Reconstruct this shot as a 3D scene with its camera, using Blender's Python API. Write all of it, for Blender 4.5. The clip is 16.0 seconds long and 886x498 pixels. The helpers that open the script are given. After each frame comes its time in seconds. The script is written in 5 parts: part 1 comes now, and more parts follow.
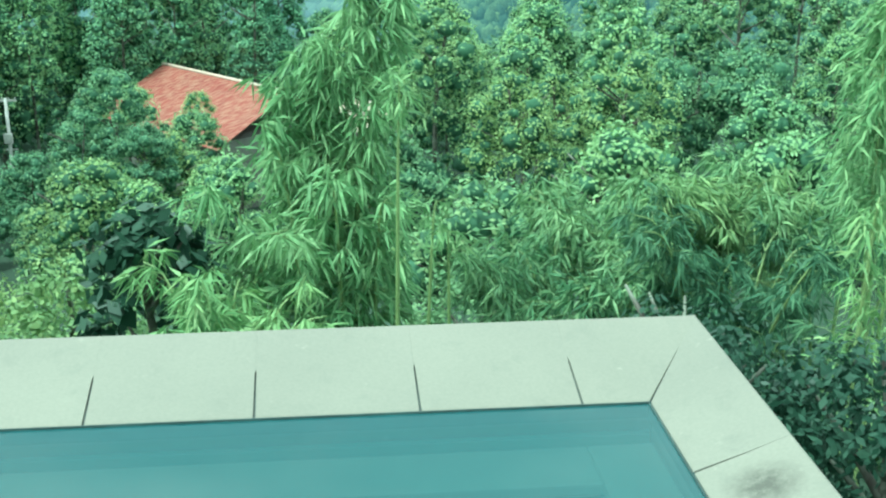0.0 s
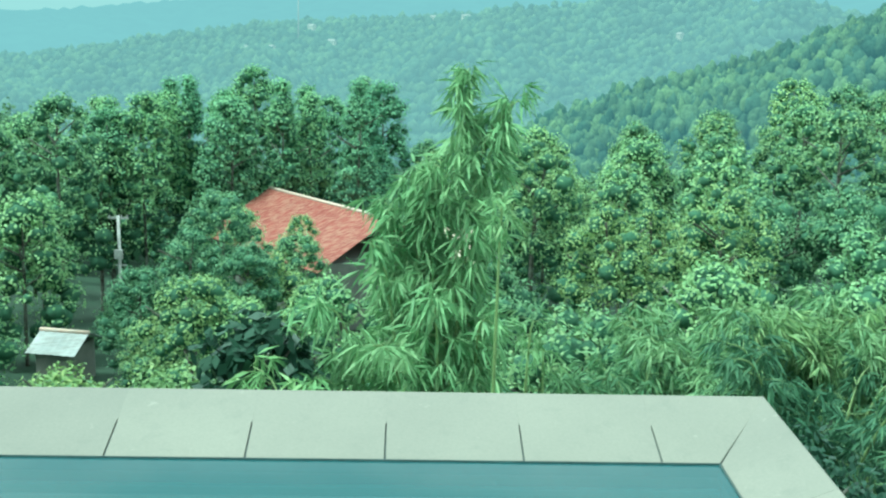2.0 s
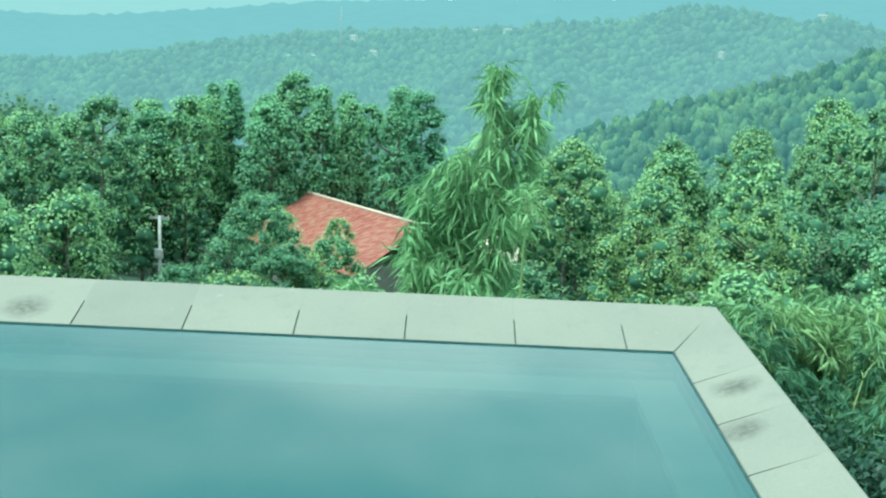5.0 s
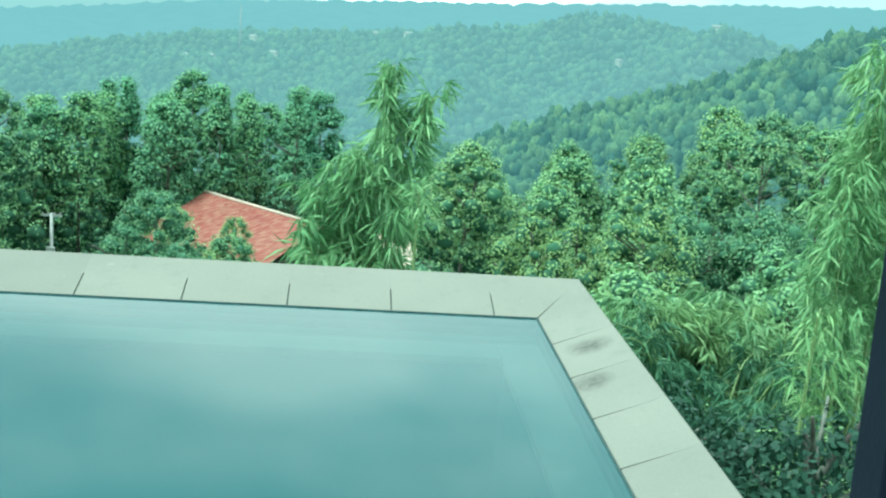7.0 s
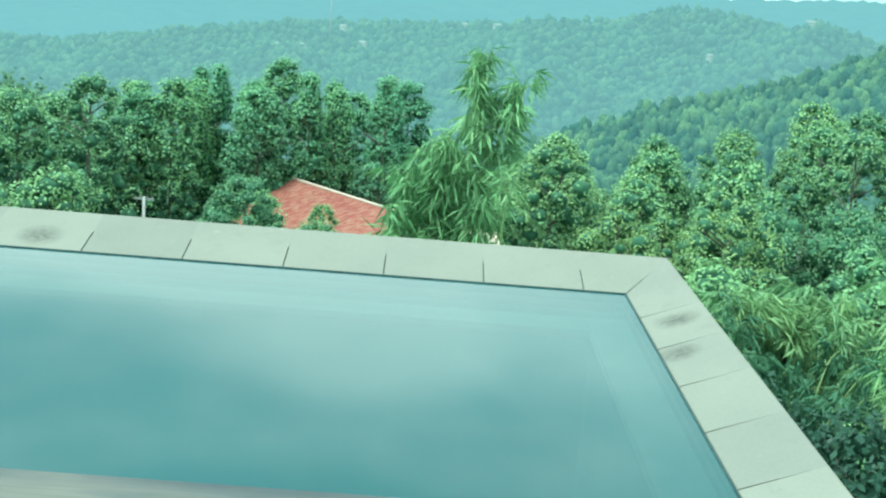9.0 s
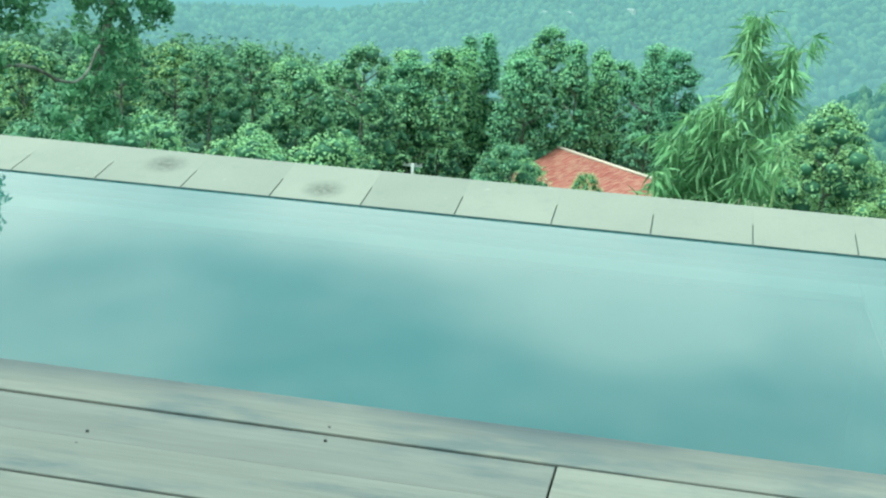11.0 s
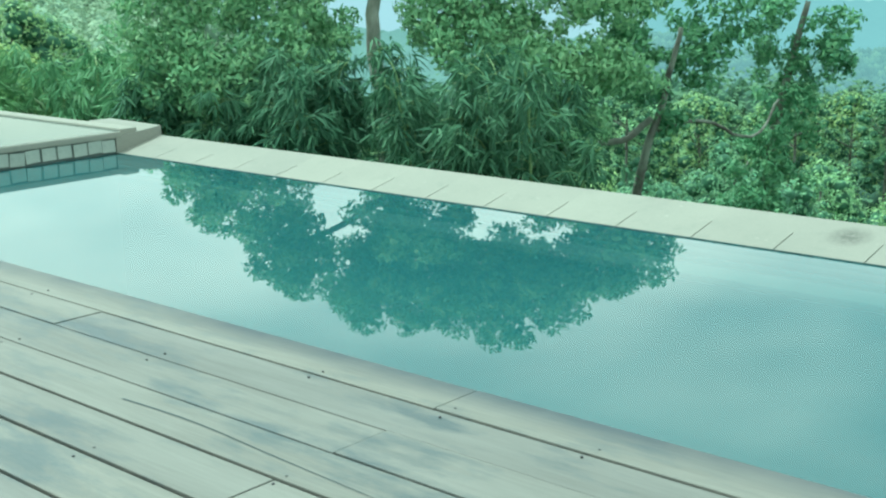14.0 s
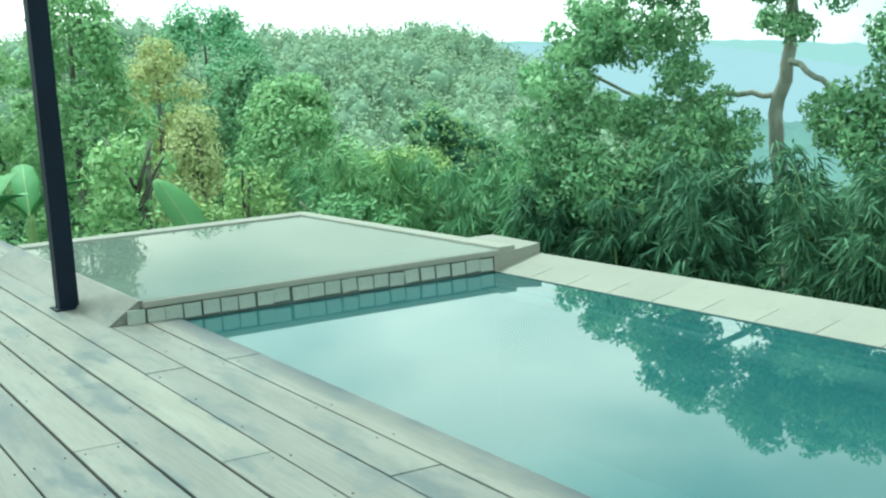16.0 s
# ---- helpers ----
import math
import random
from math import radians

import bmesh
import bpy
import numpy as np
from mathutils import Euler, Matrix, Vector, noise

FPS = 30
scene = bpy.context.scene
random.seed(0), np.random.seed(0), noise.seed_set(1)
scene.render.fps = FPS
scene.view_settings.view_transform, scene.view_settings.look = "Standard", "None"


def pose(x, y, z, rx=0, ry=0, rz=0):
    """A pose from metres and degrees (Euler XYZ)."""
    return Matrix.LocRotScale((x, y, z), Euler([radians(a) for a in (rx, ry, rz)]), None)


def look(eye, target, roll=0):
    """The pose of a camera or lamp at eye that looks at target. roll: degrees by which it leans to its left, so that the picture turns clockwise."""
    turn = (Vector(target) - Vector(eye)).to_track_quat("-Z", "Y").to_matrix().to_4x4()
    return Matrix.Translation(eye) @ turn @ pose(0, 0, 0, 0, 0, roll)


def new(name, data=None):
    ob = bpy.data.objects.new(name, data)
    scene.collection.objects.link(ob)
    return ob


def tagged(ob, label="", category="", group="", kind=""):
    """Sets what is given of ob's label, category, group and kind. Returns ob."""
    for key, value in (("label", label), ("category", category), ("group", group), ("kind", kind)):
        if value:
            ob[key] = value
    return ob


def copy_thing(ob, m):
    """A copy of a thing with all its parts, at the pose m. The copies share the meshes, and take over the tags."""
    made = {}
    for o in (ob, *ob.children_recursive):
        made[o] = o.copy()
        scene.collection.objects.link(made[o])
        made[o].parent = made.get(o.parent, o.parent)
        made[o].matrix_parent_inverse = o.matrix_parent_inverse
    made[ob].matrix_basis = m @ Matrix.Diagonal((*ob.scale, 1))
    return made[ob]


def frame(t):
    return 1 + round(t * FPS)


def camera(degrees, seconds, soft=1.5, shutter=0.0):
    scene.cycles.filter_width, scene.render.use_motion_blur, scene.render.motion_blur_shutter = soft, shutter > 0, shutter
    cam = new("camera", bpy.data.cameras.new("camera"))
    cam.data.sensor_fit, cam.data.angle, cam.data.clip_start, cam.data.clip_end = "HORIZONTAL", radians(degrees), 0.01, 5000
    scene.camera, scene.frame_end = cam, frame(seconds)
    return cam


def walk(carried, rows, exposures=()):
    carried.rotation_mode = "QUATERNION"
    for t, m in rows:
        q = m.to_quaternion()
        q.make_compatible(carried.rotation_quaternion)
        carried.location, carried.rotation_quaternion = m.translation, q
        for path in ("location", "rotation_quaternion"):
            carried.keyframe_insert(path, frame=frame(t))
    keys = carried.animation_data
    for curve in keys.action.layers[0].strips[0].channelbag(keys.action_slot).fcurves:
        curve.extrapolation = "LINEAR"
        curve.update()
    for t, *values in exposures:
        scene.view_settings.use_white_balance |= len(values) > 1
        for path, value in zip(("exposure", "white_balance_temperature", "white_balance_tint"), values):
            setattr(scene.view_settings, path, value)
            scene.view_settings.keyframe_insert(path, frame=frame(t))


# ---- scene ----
cam = camera(39.0, 16.0, soft=2.2)

PATH = [
    (0, (-1.029, -3.41, 1.677), (-0.818, -1.527, 1.036), 0.4),
    (0.5, (-1.059, -3.563, 1.732), (-0.903, -1.638, 1.21), 0.3),
    (1, (-1.109, -3.742, 1.72), (-0.957, -1.806, 1.244), 0.8),
    (1.5, (-1.144, -3.989, 1.732), (-1.019, -2.048, 1.265), 1.2),
    (2, (-1.156, -4.193, 1.725), (-1.093, -2.243, 1.283), 1.4),
    (2.5, (-1.164, -4.448, 1.702), (-1.181, -2.494, 1.275), 1.4),
    (3, (-1.178, -4.659, 1.712), (-1.246, -2.704, 1.294), 1.3),
    (5.5, (-0.999, -5.509, 1.562), (-0.947, -3.555, 1.139), 3.2),
    (6, (-0.941, -5.609, 1.551), (-0.834, -3.654, 1.144), 3.7),
    (6.5, (-0.946, -5.711, 1.542), (-0.801, -3.757, 1.137), 3.9),
    (7, (-0.979, -5.806, 1.536), (-0.813, -3.855, 1.126), 4.1),
    (7.5, (-0.991, -5.894, 1.522), (-0.821, -3.944, 1.111), 4.4),
    (8, (-0.998, -5.963, 1.514), (-0.849, -4.012, 1.101), 4.5),
    (10.5, (-1.064, -6.073, 1.449), (-1.322, -4.15, 0.961), 3.9),
    (11, (-1.04, -6.131, 1.452), (-1.416, -4.233, 0.945), 3.2),
    (11.5, (-1.033, -6.171, 1.456), (-1.557, -4.311, 0.941), 2.7),
    (12, (-1.046, -6.182, 1.463), (-1.723, -4.373, 0.943), 2.0),
    (12.5, (-1.082, -6.178, 1.467), (-1.918, -4.436, 0.95), 1.3),
    (13, (-1.128, -6.148, 1.471), (-2.099, -4.479, 0.949), 0.6),
    (13.5, (-1.167, -6.048, 1.498), (-2.273, -4.459, 0.997), -0.5),
    (14, (-1.203, -5.943, 1.529), (-2.505, -4.494, 1.078), -1.2),
    (14.5, (-1.273, -5.842, 1.537), (-2.721, -4.527, 1.121), -1.8),
    (15, (-1.336, -5.724, 1.585), (-2.882, -4.509, 1.218), -2.5),
    (15.5, (-1.435, -5.586, 1.632), (-3.091, -4.507, 1.325), -3.3),
    (16, (-1.488, -5.396, 1.652), (-3.212, -4.423, 1.374), -3.6),
]
walk(cam, [(t, look(eye, target, roll)) for t, eye, target, roll in PATH],
     exposures=((0.0, 0.84, 5180, -23), (1.0, 0.76, 5130, -22.5), (8.0, 0.7, 5080, -22.5), (11.0, 0.76, 5180, -21.5), (14.5, 0.77, 5180, -21.5), (16.0, 0.8, 5300, -20.5)))

cam.name = "camera"

# ---- light ----
SUN_EL, SUN_AZ = 62.0, 258.0
sun_data = bpy.data.lights.new("sun", "SUN")
sun_data.energy, sun_data.angle, sun_data.color = 2.5, radians(12), (1.0, 0.95, 0.86)
sun = new("sun", sun_data)
sun.matrix_world = look((0, 0, 40), (0 - 40 * math.sin(radians(SUN_AZ)) / math.tan(radians(SUN_EL)),
                                     0 - 40 * math.cos(radians(SUN_AZ)) / math.tan(radians(SUN_EL)), 0))

world = bpy.data.worlds.new("sky")
scene.world = world
world.use_nodes = True
wt = world.node_tree
wt.nodes.clear()
w_out = wt.nodes.new("ShaderNodeOutputWorld")
w_bg = wt.nodes.new("ShaderNodeBackground")
w_sky = wt.nodes.new("ShaderNodeTexSky")
w_sky.sky_type, w_sky.sun_disc = "NISHITA", False
w_sky.sun_elevation, w_sky.sun_rotation = radians(SUN_EL), radians(SUN_AZ)
w_sky.air_density, w_sky.dust_density = 1.2, 3.0
w_tex = wt.nodes.new("ShaderNodeTexCoord")
w_map = wt.nodes.new("ShaderNodeMapping")
w_map.inputs["Scale"].default_value = (1.0, 1.0, 2.6)
w_map.inputs["Rotation"].default_value = (0.0, 0.0, radians(6))
w_noise = wt.nodes.new("ShaderNodeTexNoise")
w_noise.inputs["Scale"].default_value, w_noise.inputs["Detail"].default_value = 1.9, 4.0
w_ramp = wt.nodes.new("ShaderNodeValToRGB")
w_ramp.color_ramp.elements[0].position, w_ramp.color_ramp.elements[0].color = 0.42, (5.5, 6.2, 5.9, 1)
w_ramp.color_ramp.elements[1].position, w_ramp.color_ramp.elements[1].color = 0.6, (13.0, 12.0, 10.5, 1)
w_mix = wt.nodes.new("ShaderNodeMixRGB")
w_mix.inputs["Fac"].default_value = 0.86
wt.links.new(w_tex.outputs["Generated"], w_map.inputs["Vector"])
wt.links.new(w_map.outputs["Vector"], w_noise.inputs["Vector"])
wt.links.new(w_noise.outputs["Fac"], w_ramp.inputs["Fac"])
wt.links.new(w_sky.outputs["Color"], w_mix.inputs["Color1"])
wt.links.new(w_ramp.outputs["Color"], w_mix.inputs["Color2"])
wt.links.new(w_mix.outputs["Color"], w_bg.inputs["Color"])
w_bg.inputs["Strength"].default_value = 0.115
wt.links.new(w_bg.outputs["Background"], w_out.inputs["Surface"])


# ---- materials ----
class Nodes:
    """A small builder for node materials."""

    def __init__(self, name):
        self.mat = bpy.data.materials.new(name)
        self.mat.use_nodes = True
        self.t = self.mat.node_tree
        self.t.nodes.clear()
        self.out = self.t.nodes.new("ShaderNodeOutputMaterial")
        self.tex = self.t.nodes.new("ShaderNodeTexCoord")

    def add(self, kind, **values):
        n = self.t.nodes.new(kind)
        for key, v in values.items():
            n.inputs[key.replace("_", " ")].default_value = v
        return n

    def link(self, a, b):
        self.t.links.new(a, b)

    def noise(self, scale, detail=4.0, stretch=(1, 1, 1), coord="Object", rough=0.55):
        m = self.add("ShaderNodeMapping", Scale=stretch)
        self.link(self.tex.outputs[coord], m.inputs["Vector"])
        n = self.add("ShaderNodeTexNoise", Scale=scale, Detail=detail, Roughness=rough)
        self.link(m.outputs["Vector"], n.inputs["Vector"])
        return n.outputs["Fac"]

    def ramp(self, fac, stops):
        r = self.t.nodes.new("ShaderNodeValToRGB")
        e = r.color_ramp.elements
        while len(e) < len(stops):
            e.new(0.5)
        for el, (p, c) in zip(e, stops):
            el.position, el.color = p, (*c, 1) if len(c) == 3 else c
        self.link(fac, r.inputs["Fac"])
        return r.outputs["Color"]

    def mix(self, fac, a, b, kind="MIX"):
        m = self.t.nodes.new("ShaderNodeMixRGB")
        m.blend_type = kind
        for sock, v in (("Fac", fac), ("Color1", a), ("Color2", b)):
            if isinstance(v, (int, float)):
                m.inputs[sock].default_value = v if sock == "Fac" else (v, v, v, 1)
            elif isinstance(v, tuple):
                m.inputs[sock].default_value = (*v, 1)
            else:
                self.link(v, m.inputs[sock])
        return m.outputs["Color"]

    def bump(self, height, strength=0.3, distance=0.01):
        b = self.add("ShaderNodeBump", Strength=strength, Distance=distance)
        self.link(height, b.inputs["Height"])
        return b.outputs["Normal"]

    def principled(self, color, rough=0.7, normal=None, metal=0.0, spec=0.5):
        p = self.add("ShaderNodeBsdfPrincipled", Metallic=metal)
        p.inputs["Specular IOR Level"].default_value = spec
        for sock, v in (("Base Color", color), ("Roughness", rough)):
            if isinstance(v, (int, float)):
                p.inputs[sock].default_value = v
            elif isinstance(v, tuple):
                p.inputs[sock].default_value = (*v, 1)
            else:
                self.link(v, p.inputs[sock])
        if normal is not None:
            self.link(normal, p.inputs["Normal"])
        self.link(p.outputs["BSDF"], self.out.inputs["Surface"])
        return p

    def object_random(self):
        return self.t.nodes.new("ShaderNodeObjectInfo").outputs["Random"]

    def island_random(self):
        return self.t.nodes.new("ShaderNodeNewGeometry").outputs["Random Per Island"]


def concrete_mat(name, light, dark, blotch, wet=0.0, stains=()):
    n = Nodes(name)
    big = n.noise(1.3, 5)
    fine = n.noise(90, 3)
    mid = n.noise(7, 6, rough=0.65)
    base = n.mix(n.ramp(big, [(0.3, (0, 0, 0)), (0.72, (1, 1, 1))]), dark, light)
    base = n.mix(n.ramp(mid, [(0.56, (0, 0, 0)), (0.78, (0.55, 0.55, 0.55))]), base, blotch)
    base = n.mix(0.07, base, n.ramp(fine, [(0.3, (0.25, 0.25, 0.24)), (0.7, (0.9, 0.9, 0.88))]), "OVERLAY")
    specks = n.noise(16, 2)
    base = n.mix(n.ramp(specks, [(0.7, (0, 0, 0)), (0.78, (0.5, 0.5, 0.5))]), base, tuple(min(0.8, c * 1.35) for c in light))
    for x, y, z, r in stains:
        d = n.t.nodes.new("ShaderNodeVectorMath")
        d.operation = "DISTANCE"
        n.link(n.tex.outputs["Object"], d.inputs[0])
        d.inputs[1].default_value = (x, y, z)
        fall = n.ramp(d.outputs["Value"], [(r * 0.3, (0.85, 0.85, 0.85)), (r, (0, 0, 0))])
        spot = n.mix(1.0, fall, n.ramp(n.noise(30, 5, rough=0.7), [(0.3, (0.25, 0.25, 0.25)), (0.6, (1, 1, 1))]), "MULTIPLY")
        base = n.mix(spot, base, tuple(c * 0.38 for c in dark))
    tone = n.ramp(n.object_random(), [(0, (0.93, 0.93, 0.93)), (1, (1.05, 1.045, 1.03))])
    base = n.mix(1.0, base, tone, "MULTIPLY")
    n.principled(base, 0.78 - wet, n.bump(n.mix(0.5, fine, mid), 0.25, 0.006), spec=0.35)
    return n.mat


def leaf_mat(name, dark, mid, bright, spread=0.5, gloss=0.6, vary=0.42):
    n = Nodes(name)
    dark = tuple(m + (d - m) * vary for d, m in zip(dark, mid))
    bright = tuple(m + (b - m) * vary for b, m in zip(bright, mid))
    dark, mid, bright = (tuple(c * f for c, f in zip(col, (1.06, 1.0, 1.06))) for col in (dark, mid, bright))
    isl = n.island_random()
    obj = n.object_random()
    a = n.ramp(isl, [(0.0, dark), (0.55, mid), (1.0, bright)])
    patch = n.noise(0.55, 2)
    a = n.mix(n.ramp(patch, [(0.35, (0, 0, 0)), (0.7, (0.6, 0.6, 0.6))]), a, bright)
    hue = n.ramp(obj, [(0, (1 - spread * 0.4, 1 - spread * 0.22, 1.0)), (0.5, (1, 1, 1)), (1, (1 + spread * 0.5, 1 + spread * 0.22, 1 - spread * 0.2))])
    a = n.mix(1.0, a, hue, "MULTIPLY")
    d = n.add("ShaderNodeBsdfPrincipled", Roughness=gloss)
    d.inputs["Specular IOR Level"].default_value = 0.2
    n.link(a, d.inputs["Base Color"])
    tr = n.add("ShaderNodeBsdfTranslucent")
    n.link(a, tr.inputs["Color"])
    m = n.add("ShaderNodeMixShader", Fac=0.22)
    n.link(d.outputs["BSDF"], m.inputs[1])
    n.link(tr.outputs["BSDF"], m.inputs[2])
    n.link(m.outputs["Shader"], n.out.inputs["Surface"])
    return n.mat


def bark_mat(name, a, b):
    n = Nodes(name)
    f = n.noise(9, 6, (1, 1, 0.25))
    g = n.noise(2.0, 3)
    col = n.mix(n.ramp(g, [(0.4, (0, 0, 0)), (0.65, (1, 1, 1))]), n.ramp(f, [(0.3, a), (0.7, b)]), (0.23, 0.25, 0.2))
    n.principled(col, 0.85, n.bump(f, 0.6, 0.03), spec=0.2)
    return n.mat


def plain_mat(name, color, rough, metal=0.0, grain=30, amount=0.25, relief=0.004):
    n = Nodes(name)
    f = n.noise(grain, 5)
    lo = tuple(c * (1 - amount) for c in color)
    hi = tuple(c * (1 + amount) for c in color)
    big = n.noise(grain * 0.12, 3)
    col = n.mix(0.5, n.ramp(f, [(0.3, lo), (0.7, hi)]), n.ramp(big, [(0.35, lo), (0.65, hi)]))
    n.principled(col, rough, n.bump(f, 0.25, relief), metal)
    return n.mat


def wood_mat(name):
    n = Nodes(name)
    grain = n.noise(3.2, 8, (1.2, 26, 26), rough=0.6)
    streak = n.noise(1.1, 4, (0.6, 5, 5))
    stain = n.noise(1.9, 6, (0.6, 1.9, 1), rough=0.72)
    c = n.ramp(grain, [(0.25, (0.132, 0.126, 0.106)), (0.5, (0.158, 0.152, 0.13)), (0.75, (0.187, 0.181, 0.156))])
    c = n.mix(n.ramp(streak, [(0.4, (0, 0, 0)), (0.7, (0.5, 0.5, 0.5))]), c, (0.235, 0.228, 0.197))
    c = n.mix(n.ramp(stain, [(0.5, (0, 0, 0)), (0.64, (0.8, 0.8, 0.8))]), c, (0.065, 0.084, 0.088))
    c = n.mix(1.0, c, n.ramp(n.object_random(), [(0, (0.82, 0.83, 0.86)), (1, (1.14, 1.12, 1.08))]), "MULTIPLY")
    sep = n.t.nodes.new("ShaderNodeSeparateXYZ")
    n.link(n.tex.outputs["Object"], sep.inputs["Vector"])
    near = n.t.nodes.new("ShaderNodeMapRange")
    near.inputs["From Min"].default_value, near.inputs["From Max"].default_value = -2.86, -2.72
    n.link(sep.outputs["Y"], near.inputs["Value"])
    wet = n.mix(1.0, near.outputs["Result"], n.ramp(n.noise(0.8, 4), [(0.36, (0.25, 0.25, 0.25)), (0.56, (0.95, 0.95, 0.95))]), "MULTIPLY")
    c = n.mix(wet, c, (0.05, 0.06, 0.068))
    rough = n.ramp(stain, [(0.5, (0.62, 0.62, 0.62)), (0.72, (0.42, 0.42, 0.42))])
    n.principled(c, rough, n.bump(grain, 0.35, 0.004), spec=0.4)
    return n.mat


def water_mat(name, tint, body, cloudy, ior=1.48, gloss_tint=(0.98, 0.97, 0.93)):
    n = Nodes(name)
    fres = n.add("ShaderNodeFresnel", IOR=ior)
    # Tinted gloss: warmth and dimming of the mirrored sky put into this colour
    gl = n.add("ShaderNodeBsdfGlossy", Roughness=0.0, Color=(*gloss_tint, 1))
    tr = n.add("ShaderNodeBsdfTransparent", Color=(*tint, 1))
    m = n.t.nodes.new("ShaderNodeMixShader")
    n.link(fres.outputs["Fac"], m.inputs["Fac"])
    silt = n.noise(0.35, 3)
    df = n.add("ShaderNodeBsdfDiffuse")
    n.link(n.ramp(silt, [(0.3, tuple(c * 0.9 for c in body)), (0.7, tuple(c * 1.1 for c in body))]), df.inputs["Color"])
    bd = n.add("ShaderNodeMixShader", Fac=cloudy)
    n.link(tr.outputs["BSDF"], bd.inputs[1])
    n.link(df.outputs["BSDF"], bd.inputs[2])
    n.link(bd.outputs["Shader"], m.inputs[1])
    n.link(gl.outputs["BSDF"], m.inputs[2])
    n.link(m.outputs["Shader"], n.out.inputs["Surface"])
    return n.mat


def haze_glow_mat(name, green, air, amount, scale):
    """Far wooded hills; haze painted in as surface glow. Each treetop has its own tone."""
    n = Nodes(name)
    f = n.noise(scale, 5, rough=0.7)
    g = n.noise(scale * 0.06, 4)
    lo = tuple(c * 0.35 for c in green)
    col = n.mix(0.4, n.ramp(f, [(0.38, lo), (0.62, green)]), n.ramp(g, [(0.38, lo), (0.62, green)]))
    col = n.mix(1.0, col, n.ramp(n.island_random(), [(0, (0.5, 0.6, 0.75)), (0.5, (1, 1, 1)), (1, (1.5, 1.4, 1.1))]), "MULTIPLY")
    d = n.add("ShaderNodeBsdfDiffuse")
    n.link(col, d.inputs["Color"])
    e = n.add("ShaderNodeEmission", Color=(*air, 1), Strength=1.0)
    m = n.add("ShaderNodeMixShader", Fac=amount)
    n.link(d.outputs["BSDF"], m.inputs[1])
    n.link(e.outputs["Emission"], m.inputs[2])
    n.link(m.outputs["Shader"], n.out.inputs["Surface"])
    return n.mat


M_COPING = concrete_mat("pale_stone", (0.25, 0.243, 0.205), (0.215, 0.212, 0.18), (0.18, 0.182, 0.156), 0.0, ((0.13, -0.62, 0.06, 0.12), (0.06, -1.05, 0.03, 0.11), (-2.95, 0.14, 0.05, 0.13), (-3.9, 0.26, 0.09, 0.14)))
M_WALL = concrete_mat("render_wall", (0.3, 0.29, 0.26), (0.2, 0.2, 0.18), (0.13, 0.14, 0.13))
M_WATERLINE = plain_mat("algae_line", (0.045, 0.075, 0.07), 0.7, grain=25, amount=0.5)
M_BASIN = plain_mat("pool_render", (0.19, 0.345, 0.32), 0.6, grain=3, amount=0.12)
M_LEDGE = plain_mat("pool_ledge", (0.43, 0.51, 0.44), 0.7, grain=5, amount=0.15)
M_TILE = concrete_mat("spill_tile", (0.36, 0.38, 0.33), (0.26, 0.29, 0.26), (0.1, 0.13, 0.13), 0.2)
M_GROUT = plain_mat("dark_grout", (0.03, 0.045, 0.05), 0.8)
M_JOINT = plain_mat("joint_mortar", (0.085, 0.1, 0.09), 0.85)
M_WATER = water_mat("water", (0.74, 0.88, 0.86), (0.035, 0.11, 0.12), 0.73, 1.38)
M_WATER_UP = water_mat("upper_water", (0.75, 0.9, 0.9), (0.15, 0.18, 0.16), 0.85, 1.16, (0.62, 0.6, 0.54))
M_UPPER = plain_mat("upper_basin_plaster", (0.45, 0.56, 0.55), 0.6, grain=4, amount=0.1)
M_WOOD = wood_mat("weathered_deck_wood")
M_UNDER_DECK = plain_mat("dark_under_deck", (0.012, 0.018, 0.034), 0.9)
M_NAIL = plain_mat("rusty_nail", (0.06, 0.055, 0.06), 0.5, 0.7)
M_POST = plain_mat("dark_steel_paint", (0.006, 0.010, 0.02), 0.55, 0.0, grain=40)
M_POST.node_tree.nodes["Principled BSDF"].inputs["Specular IOR Level"].default_value = 0.12
M_EARTH = plain_mat("undergrowth_soil", (0.022, 0.05, 0.025), 0.95, grain=1.2, amount=0.5, relief=0.2)
M_BARK = bark_mat("grey_bark", (0.21, 0.205, 0.175), (0.46, 0.455, 0.4))
M_BARK_DARK = bark_mat("dark_bark", (0.05, 0.045, 0.04), (0.13, 0.115, 0.1))
M_CULM = plain_mat("bamboo_culm", (0.26, 0.36, 0.14), 0.45, grain=14)
M_LEAF_FOREST = leaf_mat("forest_leaf", (0.076, 0.168, 0.09), (0.185, 0.352, 0.158), (0.45, 0.58, 0.25), 0.6)
M_LEAF_DARK = leaf_mat("dark_forest_leaf", (0.09, 0.21, 0.13), (0.195, 0.41, 0.205), (0.43, 0.64, 0.3), 0.4)
M_LEAF_BAMBOO = leaf_mat("bamboo_leaf", (0.1, 0.22, 0.09), (0.21, 0.41, 0.16), (0.46, 0.63, 0.29), 0.2, 0.5, 0.55)
M_LEAF_TREE = leaf_mat("broad_leaf", (0.055, 0.14, 0.075), (0.13, 0.29, 0.125), (0.32, 0.52, 0.21), 0.3)
M_LEAF_CROWN = leaf_mat("crown_leaf", (0.085, 0.19, 0.1), (0.2, 0.4, 0.19), (0.46, 0.66, 0.33), 0.2, 0.6, 0.5)
M_LEAF_THICKET = leaf_mat("thicket_leaf", (0.06, 0.145, 0.075), (0.16, 0.325, 0.14), (0.4, 0.58, 0.26), 0.2, 0.5, 0.7)
